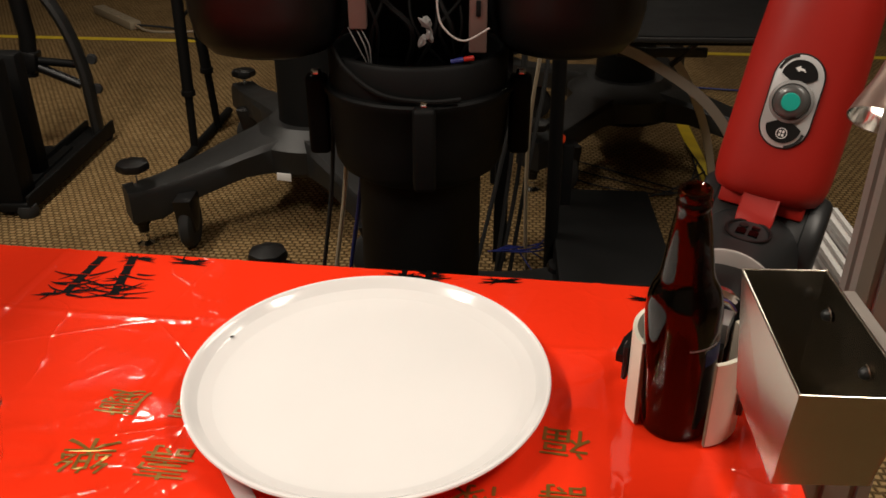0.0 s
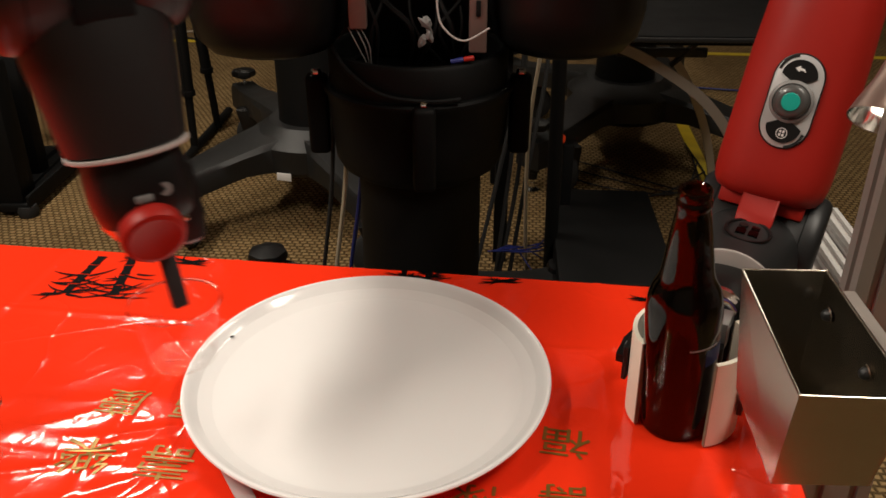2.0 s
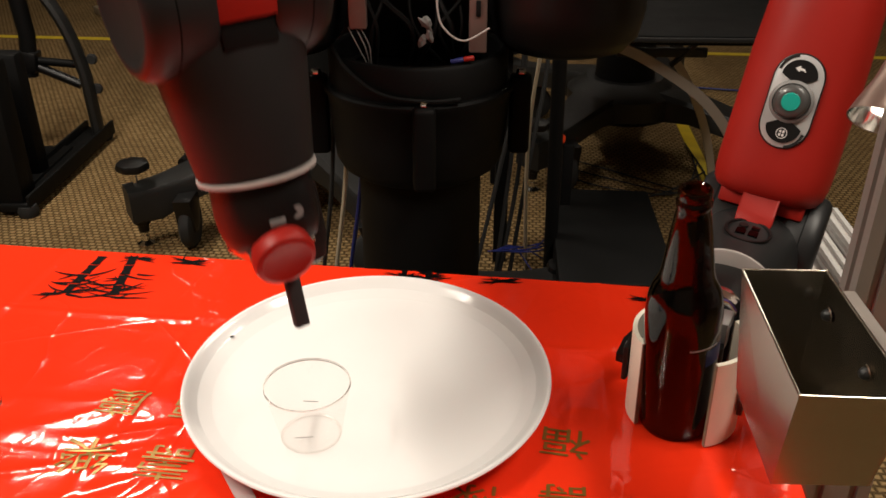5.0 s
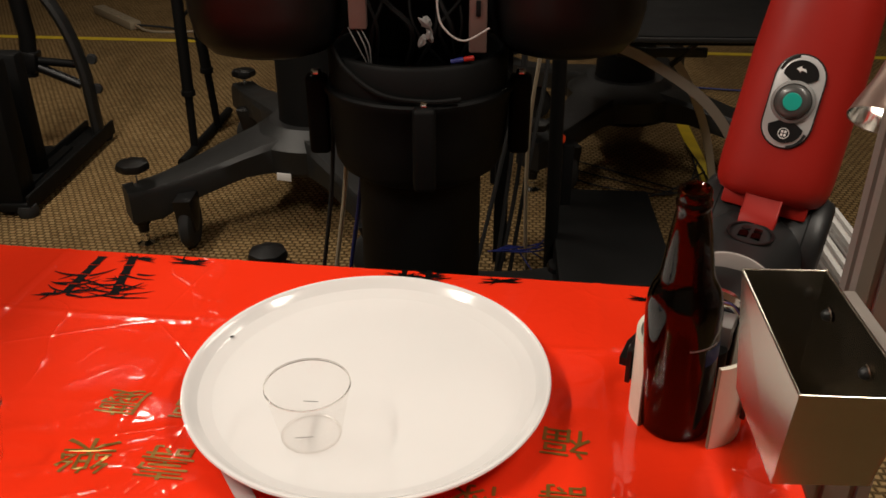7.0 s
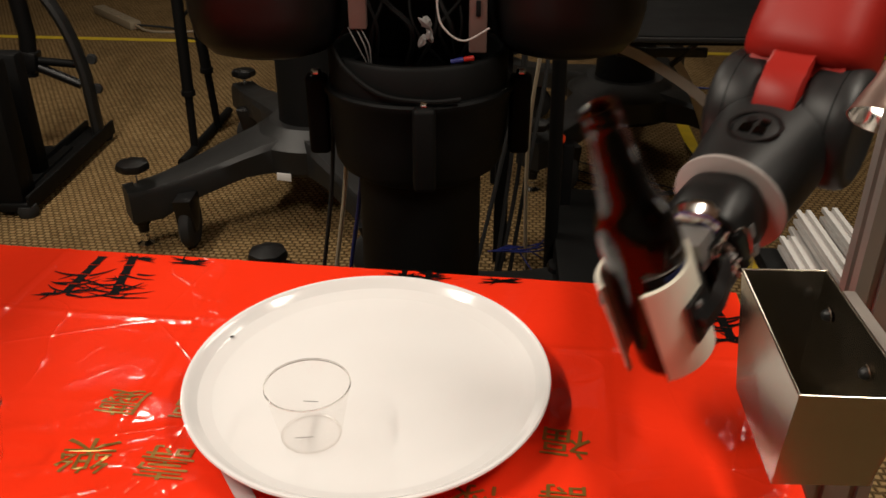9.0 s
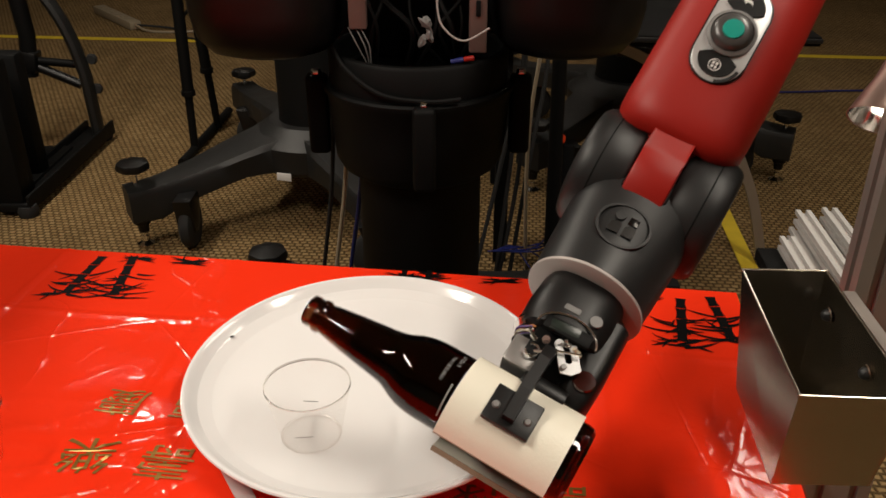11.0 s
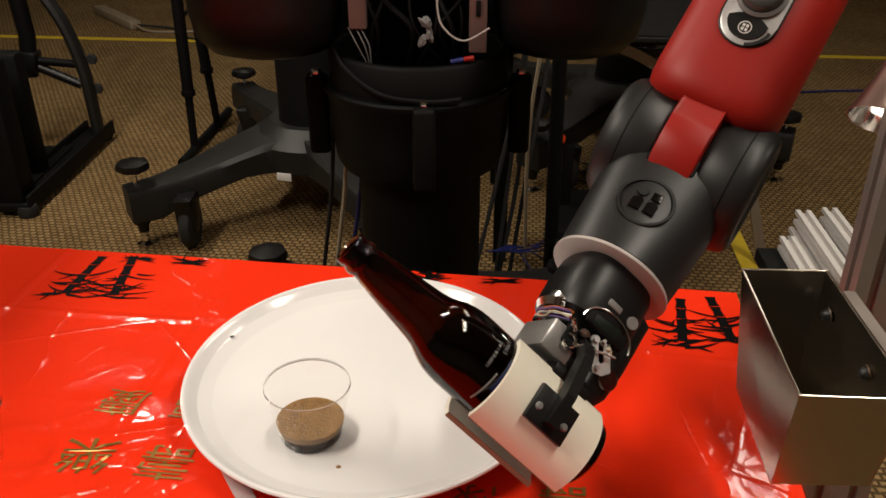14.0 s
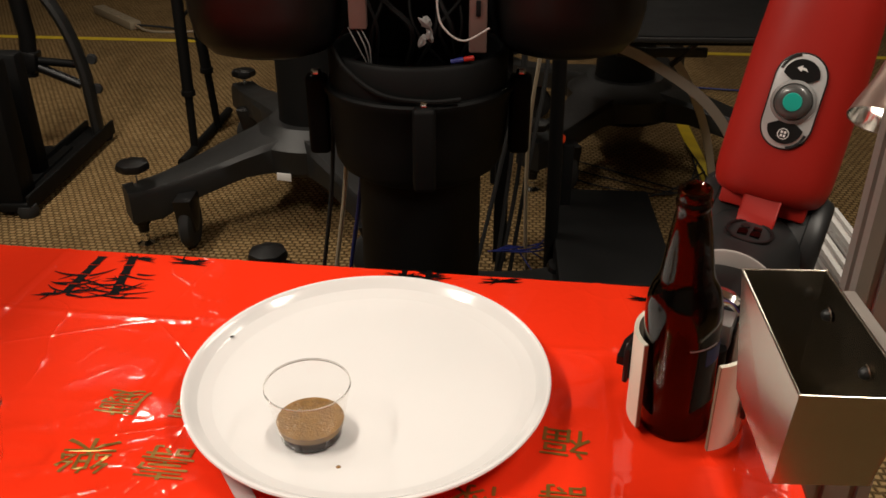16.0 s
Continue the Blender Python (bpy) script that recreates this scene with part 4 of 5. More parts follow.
def forearm(with_panel=True):
    """Red forearm; its wrist joint at the origin, z towards the hand, y to the front."""
    body = put("forearm", loft([rounded(w, d, z, p) for z, w, d, p in (
        (-0.36, 0.052, 0.050, 2.4), (-0.33, 0.058, 0.057, 2.6), (-0.22, 0.0635, 0.060, 2.8), (-0.13, 0.0645, 0.0600, 3.0), (-0.095, 0.0648, 0.0602, 3.2), (-0.080, 0.0642, 0.0598, 3.2), (-0.069, 0.0620, 0.0575, 3.2), (-0.061, 0.0575, 0.0525, 3.2), (-0.0575, 0.0510, 0.0450, 3.2), (-0.066, 0.044, 0.038, 3.0))]), RED, "smooth red plastic forearm housing")
    part("joint_seam", lathe([(0.055, -0.336), (0.0605, -0.334), (0.0605, -0.330), (0.055, -0.328)], 48, sx=0.97, sy=0.95), MATT, body)
    # strap that reaches over the wrist joint
    strap = [(0.044, -0.085), (0.0515, -0.065), (0.0575, -0.044), (0.0630, -0.036), (0.0645, -0.018), (0.062, -0.002), (0.055, 0.012), (0.048, 0.014), (0.044, 0.0)]
    if with_panel:
        part("strap", prism([(y, z) for y, z in strap], 0.041, Matrix(((0, 1, 0, 0), (1, 0, 0, 0), (0, 0, 1, 0), (0, 0, 0, 1))), 0.003), RED, body)
    part("flange", box(0.096, 0.016, 0.022, pose(0, 0.031, -0.054), 0.003), RED, body)
    if not with_panel:
        return body
    zc, yf = -0.1715, 0.0600
    flip = pose(0, yf, zc)
    part("panel", slab(stadium(0.0255, 0.0510), 0.004, flip, 0.0012), SILVER, body, "silver oval control panel")
    part("panel_edge", slab(stadium(0.0270, 0.0525), 0.003, flip, 0.001), BLACK, body)
    for s in (-1, 1):
        pts = []
        for i in range(15):
            a = math.pi * i / 14
            pts.append((0.0185 * math.cos(a), s * (0.016 + 0.0175 * math.sin(a) + 0.012)))
        inner = [(0.0185 * (1 - 2 * i / 8), s * (0.0205 + 0.008 * (1 - 2 * i / 8) ** 2)) for i in range(9)]
        part("button", slab(pts + inner[::-1][1:-1], 0.003, pose(0, yf + 0.0022, zc), 0.0), BLACK, body, "glossy black button")
        grip = [(0.0235 * math.cos(radians(a)), s * (0.028 + 0.0235 * math.sin(radians(a)))) for a in range(10, 75, 8)]
        grip += [(0.0205 * math.cos(radians(a)), s * (0.028 + 0.0205 * math.sin(radians(a)))) for a in range(74, 9, -8)]
        part("groove", slab([(x * s, z) for x, z in grip], 0.003, pose(0, yf + 0.0012, zc)), GREY, body)
    knob_m = pose(0, yf + 0.001, zc, -90, 0, 0)
    part("dial_ring", lathe([(0.0190, 0.0040), (0.0232, 0.0030), (0.0232, 0.0040), (0.0200, 0.0058), (0.0190, 0.0040)], 48, knob_m), DULL, body, "grey dial edge")
    part("dial", lathe([(0, 0), (0.0225, 0), (0.0225, 0.003), (0.0190, 0.0045), (0.0175, 0.0090), (0.0150, 0.0112), (0.0105, 0.0120), (0, 0.0120)], 48, knob_m), material("mid_grey_dial", (0.062, 0.060, 0.058), 0.32, vary=0.12, scale=60, coat=0.2), body, "grey push dial")
    part("dial_button", lathe([(0, 0.0118), (0.0100, 0.0118), (0.0094, 0.0132), (0, 0.0138)], 36, knob_m), TEAL, body, "teal green button")
    arrow = [(-0.009, 0.002), (-0.002, 0.007), (-0.002, 0.004), (0.004, 0.003), (0.007, -0.002), (0.003, 0.000), (-0.002, 0.000), (-0.002, -0.003)]
    part("arrow_mark", slab([(x * 0.72, -z * 0.72) for x, z in arrow], 0.0006, pose(0, yf + 0.0041, zc - 0.034)), WHITE, body, "white arrow mark")
    part("ring_mark", lathe([(0.0052, 0), (0.0060, 0), (0.0060, 0.0005), (0.0052, 0.0005), (0.0052, 0)], 32, pose(0, yf + 0.0038, zc + 0.035, -90, 0, 0)), WHITE, body, "white ring mark")
    for dx in (-0.0017, 0.0017):
        for dz in (-0.0019, 0.0019):
            part("dot_mark", box(0.0024, 0.0006, 0.0028, pose(dx, yf + 0.0041, zc + 0.035 + dz), 0.0002, seg=1), WHITE, body)
    return body


def wrist(mark=None, taper=1.0):
    """Grey wrist: hub with two round covers, tapering to a pale ring; z towards the hand."""
    zj = -0.020
    k = (taper - 1) / 0.09
    body = put("wrist", loft([rounded(w * (1 + k * max(0, z - 0.035)), d * (1 + k * max(0, z - 0.035)), z, p) for z, w, d, p in (
        (-0.055, 0.030, 0.030, 2.6), (-0.045, 0.050, 0.040, 2.8), (-0.01, 0.060, 0.050, 2.6), (0.03, 0.0605, 0.051, 2.4), (0.07, 0.0585, 0.052, 2.2), (0.105, 0.0565, 0.0535, 2.0), (0.124, 0.0550, 0.0535, 2.0), (0.126, 0.052, 0.0505, 2.0))]), GREY, "dark grey plastic wrist housing")
    for s in (-1, 1):
        m = pose(s * 0.022, 0, zj, 0, s * 90, 0)
        part("joint_cover", lathe([(0, 0), (0.060, 0), (0.0630, 0.004), (0.0630, 0.036), (0.0622, 0.042), (0.0598, 0.0475), (0.0560, 0.0510), (0.0515, 0.0522), (0.0480, 0.0515), (0.0440, 0.0490), (0, 0.0485)], 72, m), GREY, body, "round dark grey joint cover")
        part("cover_rim", lathe([(0.0628, 0.0290), (0.0633, 0.0295), (0.0633, 0.0305), (0.0628, 0.0310)], 72, m), MATT, body)
    part("slot", box(0.046, 0.012, 0.055, pose(0, 0.046, 0.0), 0.004), MATT, body)
    part("ring", lathe([(0.030, 0.1300), (0.0545, 0.1300), (0.0560, 0.1292), (0.0563, 0.1278), (0.0558, 0.1262), (0.050, 0.1255), (0.030, 0.1255)], 96, sx=taper, sy=taper), RIM, body, "pale grey ring")
    if mark is not None:
        return body
    zl, yl = 0.071, 0.0520
    m = pose(0, yl - 0.0006, zl, -92, 0, 0)
    part("emblem", lathe([(0.0225, 0), (0.0262, 0), (0.0258, 0.0016), (0.0232, 0.0016), (0.0225, 0)], 56, m), mark or BLACK, body, "round raised emblem")
    gloss = mark or material("black_chrome", (0.03, 0.029, 0.028), 0.24, 1.0, vary=0.1)
    face = pose(0, yl + 0.0006, zl, -2, 0, 0)
    part("emblem_dot", lathe([(0, 0.0014), (0.0048, 0.0014), (0.0052, 0), (0, 0)], 24, face @ pose(-0.0068, 0, -0.0085, -90, 0, 0)), mark or BLACK, body)
    part("emblem_square", box(0.0092, 0.0020, 0.0088, face @ pose(0.0068, 0, -0.0080), 0.0006), gloss, body)
    for dx in (-0.0068, 0.0068):
        tomb = [(dx - 0.0052, 0.0118), (dx - 0.0052, 0.0010)] + [(dx + 0.0052 * math.cos(radians(a)), 0.0032 - 0.0052 * math.sin(radians(a))) for a in range(90, -1, -15)] + [(dx + 0.0052, 0.0118)]
        part("emblem_arch", prism([(x, z) for x, z in tomb], 0.0022, face), gloss, body)
    return body


def hand_bm():
    return loft([rounded(w, d, z, 2.8) for z, w, d in ((0.124, 0.036, 0.036), (0.140, 0.0395, 0.0400), (0.160, 0.0405, 0.0410), (0.174, 0.0395, 0.0395), (0.186, 0.0365, 0.0360), (0.190, 0.032, 0.031))])


def pour_hand():
    shell = loft([rounded(w, d, z, 2.8) for z, w, d in ((0.124, 0.036, 0.036), (0.136, 0.0395, 0.0400), (0.160, 0.0405, 0.0415), (0.178, 0.0400, 0.0405), (0.186, 0.0385, 0.0385), (0.188, 0.034, 0.034))])
    body = put("hand", shell, BLACK, "black rounded robot hand with open gripper works")
    part("lump", loft([rounded(w, d, z, 3.4, y0=-0.034) for z, w, d in ((0.135, 0.012, 0.008), (0.148, 0.026, 0.017), (0.20, 0.027, 0.0175), (0.226, 0.025, 0.016), (0.236, 0.019, 0.012))]), BLACK, body)
    part("lump_cap", lathe([(0, 0.002), (0.009, 0.0016), (0.010, 0)], 24, pose(0.027, -0.036, 0.214, 0, 90, 0)), material("dark_red_lens", (0.025, 0.003, 0.002), 0.12, coat=0.6), body, "dark red round lens")
    part("bar_mark", box(0.003, 0.015, 0.0065, pose(0.0400, 0.001, 0.166), 0.0014), DULL, body, "small grey oval mark")
    part("dot_mark", lathe([(0, 0), (0.0058, 0), (0.0055, 0.0016), (0, 0.0016)], 24, pose(0.0395, -0.021, 0.166, 0, 90, 0)), DULL, body, "small grey round mark")
    arch = [(0.0405, -0.005 + 0.027 * math.cos(a), 0.192 - 0.019 * math.sin(a)) for a in np.linspace(0, math.pi, 19)]
    part("chrome_hoop", tube(arch, 0.0011, 8), CHROME, body, "thin bright hoop round the works")
    part("cavity", box(0.006, 0.044, 0.014, pose(0.0375, -0.005, 0.186), 0.003), MATT, body)
    part("core", box(0.050, 0.046, 0.034, pose(0.002, -0.002, 0.200), 0.003), MATT, body)
    part("housing_band", lathe([(0.0380, 0.176), (0.0420, 0.178), (0.0425, 0.184), (0.0385, 0.190), (0.0380, 0.176)], 24, arc=radians(62), start=radians(55)), CHROME, body, "bright curved metal band")
    part("circuit_board", box(0.0016, 0.026, 0.009, pose(0.0402, -0.002, 0.186, 6, -8, 0), 0.0004), material("dark_green_board", (0.006, 0.012, 0.008), 0.35, vary=0.4, scale=180), body, "dark green circuit board")
    satin = material("satin_grey_metal", (0.34, 0.33, 0.32), 0.36, 0.7, vary=0.08, bump=0.00005)
    part("slide_block", box(0.050, 0.030, 0.028, pose(0.0, 0.018, 0.2165), 0.002), satin, body, "satin grey slide block")
    part("slide_drum", lathe([(0, -0.02), (0.011, -0.02), (0.0115, -0.018), (0.0115, 0.018), (0.011, 0.02), (0, 0.02)], 28, pose(0.014, -0.010, 0.236, 90, 0, 0)), BLACK, body)
    part("slot_plate", prism([(-0.012, -0.009), (0.012, -0.009), (0.012, -0.003), (-0.003, -0.003), (-0.005, 0.0), (-0.003, 0.003), (0.012, 0.003), (0.012, 0.009), (-0.012, 0.009), (-0.015, 0.0)], 0.0016, pose(0.034, -0.016, 0.207, 0, 55, 90), 0.0), SILVER, body, "bright forked metal plate")
    part("plate_screw", lathe([(0, 0.003), (0.002, 0.003), (0.0026, 0)], 12, pose(0.036, -0.016, 0.216, 0, 70, 0)), SILVER, body)
    for k, (y, z, r, l) in enumerate(((0.008, 0.199, 0.0034, 0.010), (-0.004, 0.197, 0.0040, 0.008), (-0.013, 0.196, 0.0028, 0.012), (-0.022, 0.198, 0.0032, 0.009), (0.016, 0.203, 0.0026, 0.012))):
        part("spindle", lathe([(0, 0), (r, 0), (r, l * 0.5), (r * 0.6, l * 0.5), (r * 0.6, l), (0, l)], 14, pose(0.030, y, z, 0, 70 + 9 * k, 14 * k)), (COPPER, SILVER, CHROME, CREAM, CHROME)[k], body)
    part("tie_rod", tube([(0.036, 0.006, 0.211), (0.040, -0.024, 0.201)], 0.0011, 8), CHROME, body)
    part("tie_rod", tube([(0.031, 0.012, 0.214), (0.037, -0.006, 0.208)], 0.0014, 8), CHROME, body)
    part("spring_clip", tube([(0.029, 0.014 + 0.006 * math.cos(a), 0.213 + 0.006 * math.sin(a)) for a in np.linspace(0.4, 5.4, 16)], 0.0013, 8), CHROME, body)
    rnd = random.Random(8)
    orange, violet = material("orange_wire", (0.55, 0.17, 0.02), 0.45), material("violet_wire", (0.12, 0.07, 0.22), 0.45)
    for k, mt in enumerate((orange, orange, violet, WHITE, RED, CREAM, violet, RUBBER)):
        y, z = 0.0335 + rnd.uniform(-.002, .003), 0.190 + 0.0016 * k
        pts = [(0.024, y - 0.010, z - 0.003), (0.016, y + 0.001, z + rnd.uniform(-.002, .003)), (0.003, y + rnd.uniform(0, .003), z + rnd.uniform(-.002, .003)), (-0.012, y + 0.001, z), (-0.024, y - 0.012, z + 0.003)]
        part("wire", tube(curve(pts, 5), 0.0010, 6), mt, body)
    return body


def finger(side):
    """A curved half-pipe finger; x is the closing way, y along the bottle, z along the hand."""
    R, L, sag, half = 0.0480, 0.277, 0.020, 0.039
    cx = sag - R
    a1 = math.asin(half / R)
    n = 14
    secs = []
    for y in (-0.051, 0.048):
        loop = [(cx + R * math.cos(a1 * (2 * i / n - 1)), y, L + R * math.sin(a1 * (2 * i / n - 1))) for i in range(n + 1)]
        loop += [(cx + (R - 0.0042) * math.cos(a1 * (1 - 2 * i / n)), y, L + (R - 0.0042) * math.sin(a1 * (1 - 2 * i / n))) for i in range(n + 1)]
        secs.append([(side * x, y, z) for x, y, z in loop])
    body = put("finger", loft(secs), IVORY, "ivory half-pipe gripper finger")
    for s in (-1, 1):
        edge = (cx + (R - 0.0021) * math.cos(a1), L + s * (R - 0.0021) * math.sin(a1))
        part("cut_edge", box(0.0044, 0.0990, 0.0010, pose(side * edge[0], -0.0015, edge[1], 0, -side * s * math.degrees(a1), 0)), TAN, body, "rough brownish cut edge")
    x0 = side * (sag + 0.0022)
    part("bracket", box(0.005, 0.041, 0.032, pose(x0, 0, L), 0.001), BLACK, body, "black square bracket")
    part("strut", loft([[(x0 + side * a, b, L + 0.010) for a, b in ((0, -0.0048), (0.011, -0.0048), (0.011, 0.0048), (0, 0.0048))],
                        [(x0 + side * a, b, L - 0.018) for a, b in ((0.001, -0.005), (0.013, -0.005), (0.013, 0.005), (0.001, 0.005))],
                        [(x0 + side * a, b, 0.222) for a, b in ((-0.006, -0.005), (0.005, -0.005), (0.005, 0.005), (-0.006, 0.005))],
                        [(x0 + side * a, b, 0.205) for a, b in ((-0.02, -0.006), (-0.006, -0.006), (-0.006, 0.006), (-0.02, 0.006))]]), BLACK, body, smooth=False)
    for y in (-0.014, 0.014):
        part("screw", lathe([(0, 0.0022), (0.0024, 0.0020), (0.0034, 0.0008), (0.0036, 0)], 16, pose(x0 + side * 0.0024, y, L + 0.002, 0, side * 90, 0)), DULL, body, "bright screw head")
    return body


def cup_hand():
    body = put("hand", hand_bm(), BLACK, "black robot hand with a red suction body")
    part("lump", loft([rounded(w, d, z, 3.0, x0=0.030, y0=-0.004) for z, w, d in ((0.140, 0.010, 0.012), (0.150, 0.016, 0.022), (0.195, 0.017, 0.022), (0.216, 0.013, 0.018), (0.220, 0.008, 0.012))]), BLACK, body)
    part("bar_mark", box(0.014, 0.003, 0.0065, pose(-0.008, 0.0400, 0.163), 0.0014), DULL, body, "small grey oval mark")
    part("dot_mark", lathe([(0, 0), (0.0058, 0), (0.0055, 0.0016), (0, 0.0016)], 24, pose(0.010, 0.0390, 0.160, -90, 0, 0)), DULL, body, "small grey round mark")
    part("steel_plate", box(0.060, 0.050, 0.010, pose(-0.004, 0.004, 0.189), 0.002), CHROME, body, "bright steel plate")
    m = pose(-0.005, 0.017, 0.184, -62, 0, 8)
    part("suction_body", lathe([(0, -0.02), (0.016, -0.02), (0.020, 0.004), (0.0255, 0.012), (0.0265, 0.022), (0.0250, 0.027), (0.021, 0.0285), (0.018, 0.0265), (0, 0.025)], 48, m), RED, body, "glossy red round suction body")
    part("finger", box(0.0130, 0.010, 0.054, pose(0.004, 0.010, 0.243), 0.002), RUBBER, body, "black rubber finger tip")
    return body


def upper_arm():
    """Runs from the elbow, at the origin, along z towards the shoulder."""
    body = put("upper_arm", loft([rounded(w, d, z, 2.4) for z, w, d in ((-0.05, 0.035, 0.035), (-0.03, 0.058, 0.058), (0.0, 0.064, 0.064), (0.20, 0.066, 0.066), (0.52, 0.07, 0.07))]), RED, "red upper arm housing")
    part("elbow_cover", lathe([(0, -0.078), (0.05, -0.078), (0.058, -0.07), (0.06, 0), (0.058, 0.07), (0.05, 0.078), (0, 0.078)], 48, pose(0, 0, 0, 0, 90, 0)), GREY, body, "round grey elbow cover")
    return body


prints(tablecloth())
BOTTLE = bottle()
CUPS = clear_cup(pose(*CUP), "clear plastic cup on the white plate")
clear_cup(pose(-0.4415, 0.6055, 0.7225), "clear plastic cup standing on the red cloth")
BEERS, FOAMS = drink()
FROTH = tagged(disc(0.0086, 0.0130, -0.0003, material("amber_froth", (0.15, 0.062, 0.013), 0.2, vary=0.8, scale=110, bump=0.0006, bump_scale=300), "froth_layer"), "amber froth stirred up by the poured beer", "drink", "layers of foam")
DROPS = beer_drops()
SPILL = spilt_drop()
R_FOREARM, R_WRIST, R_HAND, R_FINGER, L_FINGER, R_UPPER = forearm(), wrist(), pour_hand(), finger(1), finger(-1), upper_arm()
C_FOREARM, C_WRIST, C_HAND, C_UPPER = forearm(False), wrist(GREY, 0.88), cup_hand(), upper_arm()


# ---------------------------------------------------------------- what moves
def chain(x, y, z, yaw, pitch, roll, bend, turn):
    """Forearm, wrist and hand poses from the joint angles."""
    f = pose(x, y, z) @ pose(0, 0, 0, 0, 0, yaw) @ pose(0, 0, 0, pitch) @ pose(0, 0, 0, 0, roll) @ pose(0, 0, 0, 180)
    w = f @ pose(0, 0, 0, -bend)
    return f, w, w @ pose(0, 0, 0, 0, 0, turn)


def aim(a, b):
    return Matrix.Translation(a) @ (Vector(b) - Vector(a)).to_track_quat("Z", "Y").to_matrix().to_4x4()


def motions():
    home = ROBOT.matrix_basis.inverted()
    lift = [
        (0, 0.3742, 0.9127, 0.7967, -28.25, -14.89, 5.08, 70.95, 4.68),
        (6.5, 0.3744, 0.9136, 0.7962, -28.17, -15.08, 5.12, 70.69, 4.92),
        (7, 0.3783, 0.9125, 0.7939, -28.45, -16.7, 4.18, 68.87, 3.82),
        (7.5, 0.3808, 0.897, 0.8051, -31.43, -14.09, 2.52, 70.81, 2.38),
        (7.8, 0.3972, 0.916, 0.8399, -33.1, -22.38, 3.32, 61.19, 1.89),
        (8, 0.4161, 0.927, 0.8996, -34.97, -32.14, 1.12, 51.43, 0.69),
        (8.5, 0.4273, 0.9161, 0.9701, -50.94, -37.97, -17.98, 41.29, -16.51),
        (9, 0.3536, 0.8401, 0.9655, -39.59, -37.21, -0.37, 33.77, 12.12),
        (9.2, 0.2947, 0.7928, 0.9482, -38.06, -37.78, 2.45, 29.98, 28.46),
    ]
    pour = [
        (9.5, 0.236, 0.757, 0.941, -24, -37, 14, 28, 45),
        (9.9, 0.2198, 0.7486, 0.9477, -19.69, -38.2, 18.14, 21.84, 54.13),
        (10.4, 0.2151, 0.7542, 0.9411, -16.41, -37.08, 20.67, 22.27, 60),
        (10.9, 0.200, 0.758, 0.920, -12.43, -39, 22.72, 24, 84),
        (11.3, 0.1827, 0.7641, 0.8938, -10.21, -37.6, 23.04, 30.74, 105.51),
        (11.5, 0.1832, 0.7685, 0.8888, -11.29, -36.99, 22.57, 32.64, 108.98),
        (12, 0.1827, 0.7652, 0.8901, -11.93, -36.81, 21.9, 32.09, 108.09),
        (12.5, 0.1853, 0.7719, 0.901, -9.49, -36.18, 24.74, 27.41, 98.46),
        (13, 0.2061, 0.7554, 0.9233, -12.43, -42.23, 22.72, 20.67, 78.93),
        (13.5, 0.2151, 0.7542, 0.9411, -16.41, -37.08, 20.67, 22.27, 59.47),
    ]
    back = [
        (14, 0.2198, 0.7486, 0.9477, -19.69, -38.2, 18.14, 21.84, 54.13),
        (14.3, 0.222, 0.749, 0.945, -18, -37, 19, 24, 54),
        (14.5, 0.2323, 0.7577, 0.9328, -14.43, -33.88, 21.42, 31.3, 50.89),
        (14.7, 0.2922, 0.8159, 0.8682, -21.08, -32.78, 12.78, 44.34, 28.39),
        (14.8, 0.3291, 0.8542, 0.8363, -24.51, -29.82, 8.27, 52.36, 16.97),
        (14.9, 0.3669, 0.8914, 0.8088, -27.8, -25.79, 3.89, 59.86, 8.06),
        (15, 0.3868, 0.8974, 0.801, -29.85, -19.09, 0.91, 67.74, 1.76),
        (15.1, 0.388, 0.898, 0.8005, -29.8, -18.5, 1.2, 68.5, 2.0),
        (15.4, 0.3716, 0.9031, 0.7999, -27.97, -14.94, 5.1, 71.38, 4.97),
        (16, 0.3703, 0.8997, 0.8018, -27.91, -14.19, 5.21, 72.13, 5.07),
    ]
    rows = {k: [] for k in ("fore", "wrist", "hand", "fa", "fb", "up", "bottle")}
    mouths = {}
    shoulder = Vector((RX + 0.262, RY - 0.02, 1.08))
    for t, *q in lift + pour + back:
        f, w, g = chain(*q)
        free = t < 7.3 or t > 15.2
        gap = 0.0345 if free else 0.0205
        b = g @ pose(0, -0.064, 0.271, -90)
        if free:
            base = Vector((0.230, 0.668, 0.723))
            turn = b.to_3x3().col[2].rotation_difference(Vector((-0.082, -0.106, 0.991)))
            b = Matrix.Translation(base) @ (turn.to_matrix() @ b.to_3x3()).to_4x4()
        for k, m in (("fore", f), ("wrist", w), ("hand", g), ("fa", g @ pose(gap, 0, 0)), ("fb", g @ pose(-gap, 0, 0)), ("up", aim(f @ Vector((0, 0, -0.36)), shoulder))):
            rows[k].append((t, home @ m))
        rows["bottle"].append((t, b))
        mouths[t] = b
    for ob, k in ((R_FOREARM, "fore"), (R_WRIST, "wrist"), (R_HAND, "hand"), (R_FINGER, "fa"), (L_FINGER, "fb"), (R_UPPER, "up"), (BOTTLE, "bottle")):
        walk(ob, rows[k])

    # the arm that brings the cup
    ring, tip = Vector((-0.155, 0.646, 0.919)), Vector((-0.134, 0.629, 0.780))
    h = (tip - ring).normalized()
    x = Vector((0.796, 0.599, 0.083))
    x = (x - h * x.dot(h)).normalized()
    y = h.cross(x)
    turn = Matrix((x, y, h)).transposed().to_4x4()
